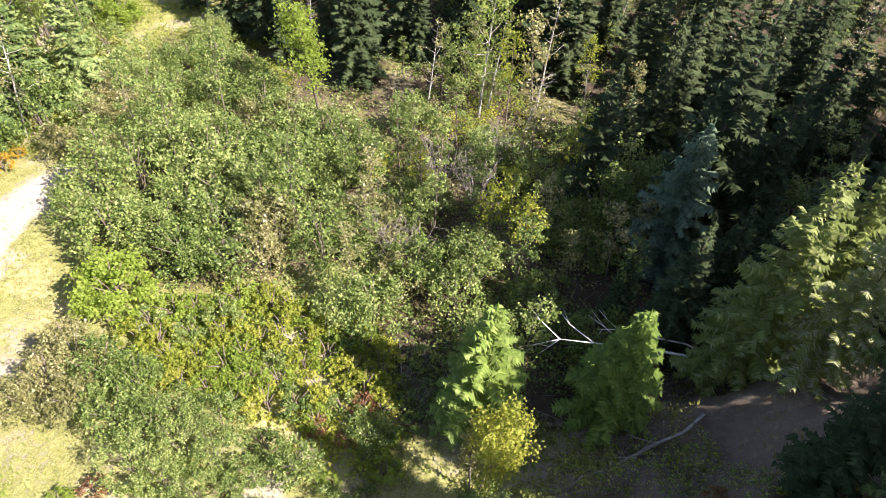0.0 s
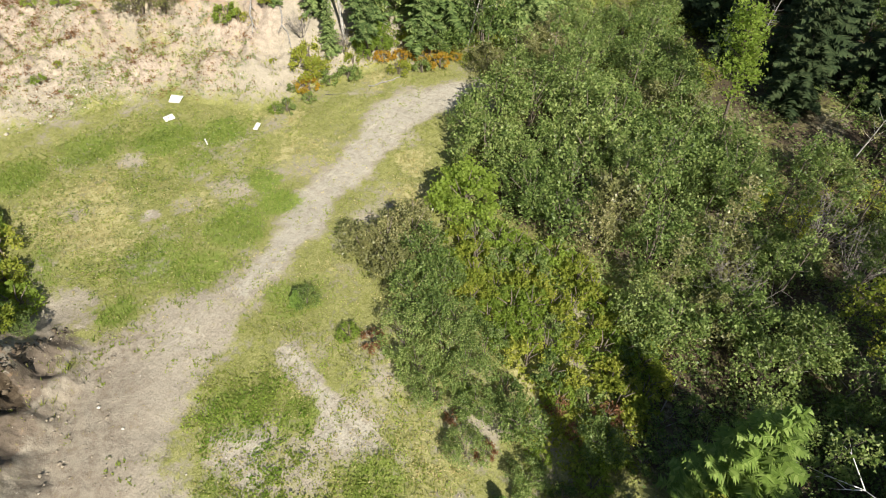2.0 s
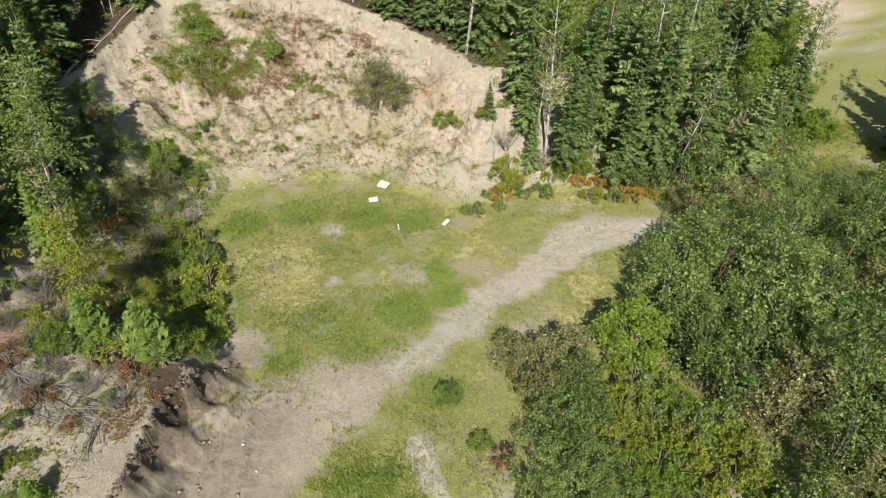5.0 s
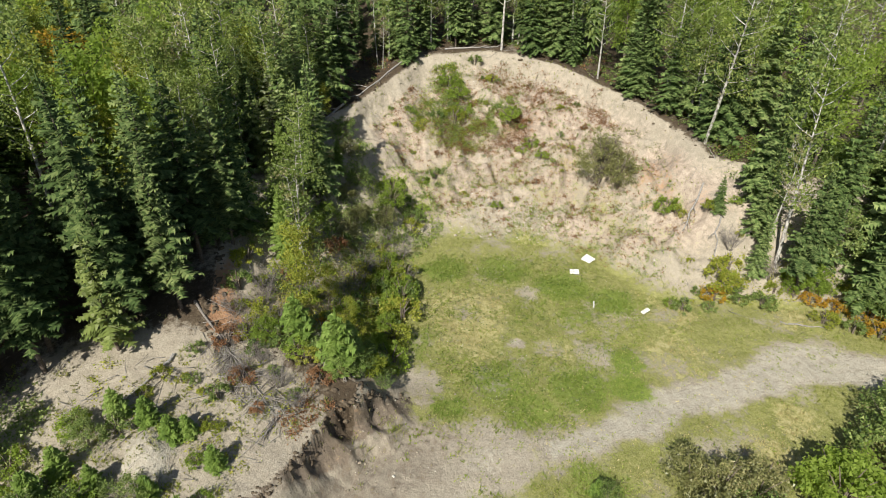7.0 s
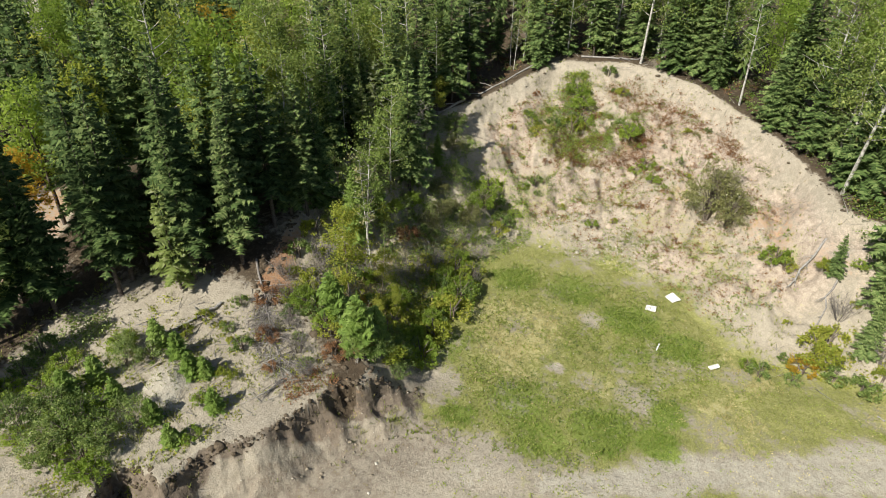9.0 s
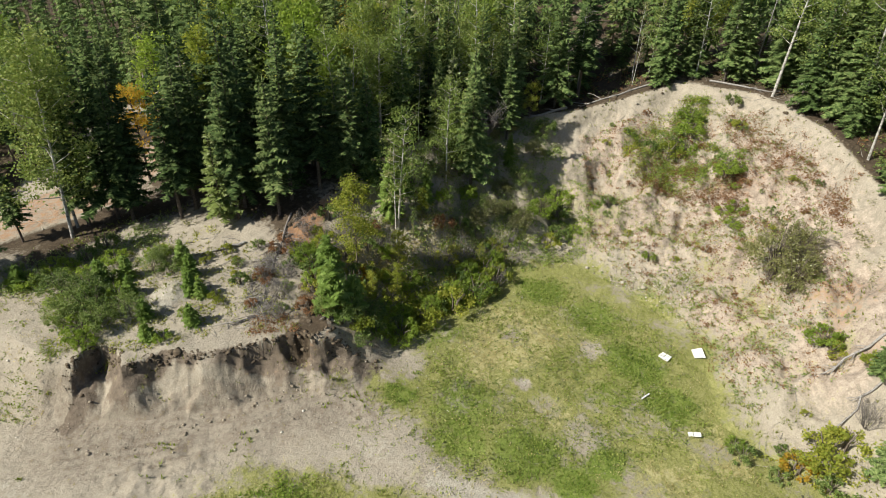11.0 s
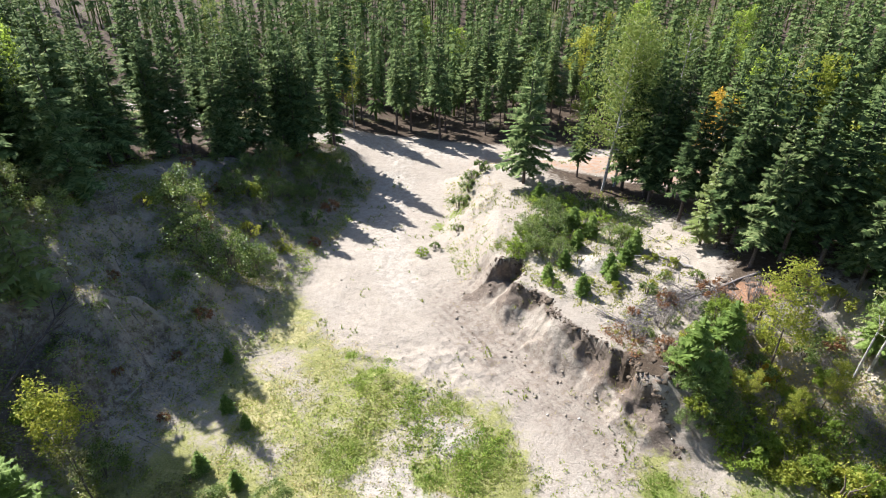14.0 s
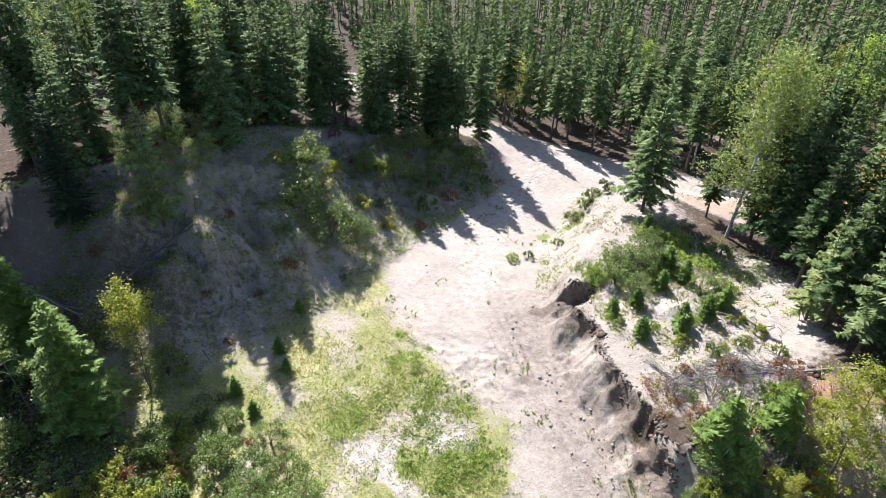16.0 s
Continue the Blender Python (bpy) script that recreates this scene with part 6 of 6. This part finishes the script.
undergrowth("bank_weeds", "sparse dry weeds on the gravel bank", BANK, 380, STRAW, 429, 0.17, 10, 0.06)
for k, (x, y, r_) in enumerate(((-6.1, -3.7, 0.9), (-7.7, -4.0, 0.6), (-8.8, -1.2, 1.0), (-9.8, -0.6, 0.9), (-1.8, -6.5, 0.9), (-3.2, -0.6, 1.2), (-10.6, -2.7, 0.9), (-6.3, -1.9, 0.7), (-2.6, -5.0, 0.6), (-10.6, -1.4, 0.7))):
    undergrowth("green_patch", "bright green low weeds in a patch on the bare ground", [(x + r_ * (1 + 0.5 * math.sin(3 * a + k)) * math.cos(a), y + r_ * (1 + 0.5 * math.sin(3 * a + k)) * math.sin(a)) for a in (0, 0.9, 1.8, 2.7, 3.6, 4.5, 5.4)], int(30 * r_), (LIME, WEED)[k % 2], 440 + k, 0.2, 18, 0.075)
undergrowth("bank_growth", "russet growth at the end of the dug edge", [(-14.4, -9.4), (-16.2, -7.6), (-17.2, -8.6), (-15.6, -10.2)], 60, RED, 430, 0.24, 18, 0.075)
undergrowth("track_weeds", "bright green weeds on mounds beside the track", [(-10, -1), (-4, -0.5), (-2.5, -5), (-5.5, -6), (-9, -3)], 130, WEED, 415, 0.24, 18, 0.085)
undergrowth("low_bank_growth", "mixed growth on the low bank beside the path", [(-24.6, 12.6), (-23.4, 20), (-19.6, 27), (-22, 28), (-27, 19)], 200, YELLOW, 416, 0.32, 22, 0.1)
undergrowth("crest_growth", "green growth along the top of the sand face", [(-48, -8), (-54, 0), (-53.5, 7), (-49, 13), (-36, 19.5), (-32, 20), (-33, 18.4), (-43, 16.2), (-48.4, 12), (-52, 6.4), (-52.6, 0.4), (-47, -6.6)], 260, OLIVE, 417, 0.36, 24, 0.1)
undergrowth("rim_growth", "green low growth beneath the birches behind the sand face", [(-36, 19), (-28, 18.8), (-22, 25), (-26, 36), (-44, 30), (-44, 20)], 800, ALDER, 472, 0.5, 28, 0.12)
undergrowth("rim_growth", "bright low growth beneath the birches behind the sand face", [(-36, 19), (-28, 18.8), (-22, 25), (-26, 36), (-44, 30), (-44, 20)], 300, LIME, 473, 0.5, 28, 0.12)
RIM = [(-47.4, -7.4), (-53, 0), (-52.6, 6.6), (-48.6, 12.4), (-43, 16.2), (-36, 18.6), (-32, 19.2), (-33, 24), (-44, 21), (-54, 15), (-58, 6), (-58, -2), (-50, -11)]
undergrowth("rim_growth", "russet low growth under the trees behind the sand face", RIM, 420, RED, 451, 0.34, 22, 0.1)
undergrowth("rim_growth", "dark green low growth under the trees behind the sand face", RIM, 900, ALDER, 452, 0.4, 24, 0.11)
undergrowth("rim_growth", "yellow green low growth under the trees behind the sand face", RIM, 240, LIME, 453, 0.34, 22, 0.1)


def sticks(name, label, poly, n, seed, long=0.7):
    """Dead twigs strewn on the ground, joined: three-sided and tapered."""
    r = np.random.default_rng(seed)
    xs, ys = [p[0] for p in poly], [p[1] for p in poly]
    x, y = r.uniform(min(xs), max(xs), n * 3), r.uniform(min(ys), max(ys), n * 3)
    k = inside(x, y, poly) & (r.random(n * 3) < np.clip(0.5 + 3 * fbm(x, y, 0.4, 3, seed), 0.03, 1))
    x, y = x[k][:n], y[k][:n]
    N = len(x)
    a, L = r.uniform(0, 6.28, N), long * np.exp(r.normal(0, 0.5, N))
    x2, y2 = x + np.cos(a) * L, y + np.sin(a) * L
    z1, z2 = terrain(x, y)[0] + 0.03, terrain(x2, y2)[0] + r.uniform(0.03, 0.3, N) * L
    w = 0.006 + 0.008 * L
    sx, sy = -np.sin(a) * w, np.cos(a) * w
    P = np.stack([np.stack([x + sx, y + sy, z1], -1), np.stack([x - sx, y - sy, z1], -1), np.stack([x, y, z1 + 1.7 * w], -1), np.stack([x2, y2, z2], -1)], 1)
    F = (np.arange(N)[:, None, None] * 4 + np.array([(0, 1, 3), (1, 2, 3), (2, 0, 3), (0, 2, 1)])[None]).reshape(-1, 3)
    me = tri_mesh(name, P.reshape(-1, 3), F)
    me.materials.append(DEADWOOD)
    tagged(new(name, me), label, "dead twigs", kind="stuff")


sticks("slope_twigs", "grey dead twigs strewn over the shaded slope", EAST, 1300, 501)
sticks("shelf_twigs", "grey dead twigs strewn over the shelf and gully", [(-9, -15), (-17, -7), (-30, -4), (-38, -6), (-34, -12), (-20, -15), (-17, -20)], 900, 502)
sticks("crest_twigs", "grey dead roots and twigs along the top of the face", [(-47, -7), (-54, 0), (-53, 8), (-48, 13), (-32, 20), (-32, 17), (-42, 14.6), (-47, 10), (-50, 5), (-50, 1), (-45, -5)], 500, 503)
sticks("brush_twigs", "grey brushwood of the fallen spruce", [(-20, -13), (-16.8, -9.4), (-15.2, -10.2), (-18, -13)], 900, 506, 0.8)
sticks("bank_twigs", "dead twigs on the low bank by the path", [(-25, 13), (-31, 17), (-29, 21), (-20, 27), (-21, 21)], 250, 504, 0.6)
sticks("shade_twigs", "dead twigs under the northern trees", NORTH, 500, 505, 0.9)

SOD = bark_material("dark root mat and sod", (0.05, 0.037, 0.026), (0.16, 0.125, 0.085), 6.0)


def sod_edge(name, label, poly, n, size, jitter, seed):
    """Ragged lumps of turf and roots along the lip of a bank."""
    q, r = along(poly, n, jitter, seed)
    ico = np.array([(0, 0, 1), (0.9, 0, 0.3), (0.28, 0.85, 0.35), (-0.73, 0.53, 0.3), (-0.73, -0.53, 0.35), (0.28, -0.85, 0.3), (0.7, 0.4, -0.4), (-0.6, 0.5, -0.5), (-0.1, -0.8, -0.4), (0, 0, -0.8)])
    tri = np.array([(0, 1, 2), (0, 2, 3), (0, 3, 4), (0, 4, 5), (0, 5, 1), (1, 6, 2), (2, 7, 3), (3, 7, 4), (4, 8, 5), (5, 8, 1), (1, 8, 6), (2, 6, 7), (4, 7, 8), (6, 9, 7), (7, 9, 8), (8, 9, 6)])
    h = terrain(q[:, 0], q[:, 1])[0]
    P = ico[None] * (1 + r.normal(0, 0.25, (n, 10, 3))) * size * np.exp(r.normal(0, 0.4, (n, 1, 1))) * (1, 1, 0.55)
    P += np.stack([q[:, 0], q[:, 1], h - 0.05], -1)[:, None]
    me = tri_mesh(name, P.reshape(-1, 3), (np.arange(n)[:, None, None] * 10 + tri[None]).reshape(-1, 3))
    me.materials.append(SOD)
    tagged(new(name, me), label, "sod", kind="stuff")


sod_edge("bank_sod", "dark ragged sod lumps along the dug edge", LIP[1:], 520, 0.085, 0.14, 201)
sod_edge("face_sod", "dark root mat along the top of the sand face", W_CREST[14:22], 260, 0.10, 0.25, 202)
sod_edge("shelf_sod", "dark root mat under the spruces on the shelf", W_CREST[9:13], 300, 0.13, 0.4, 203)
sod_edge("slope_sod", "dark root mat along the wooded crest", E_CREST[0:7], 240, 0.10, 0.5, 204)

for ob in masters:
    for o in (*ob.children_recursive, ob):
        bpy.data.objects.remove(o)
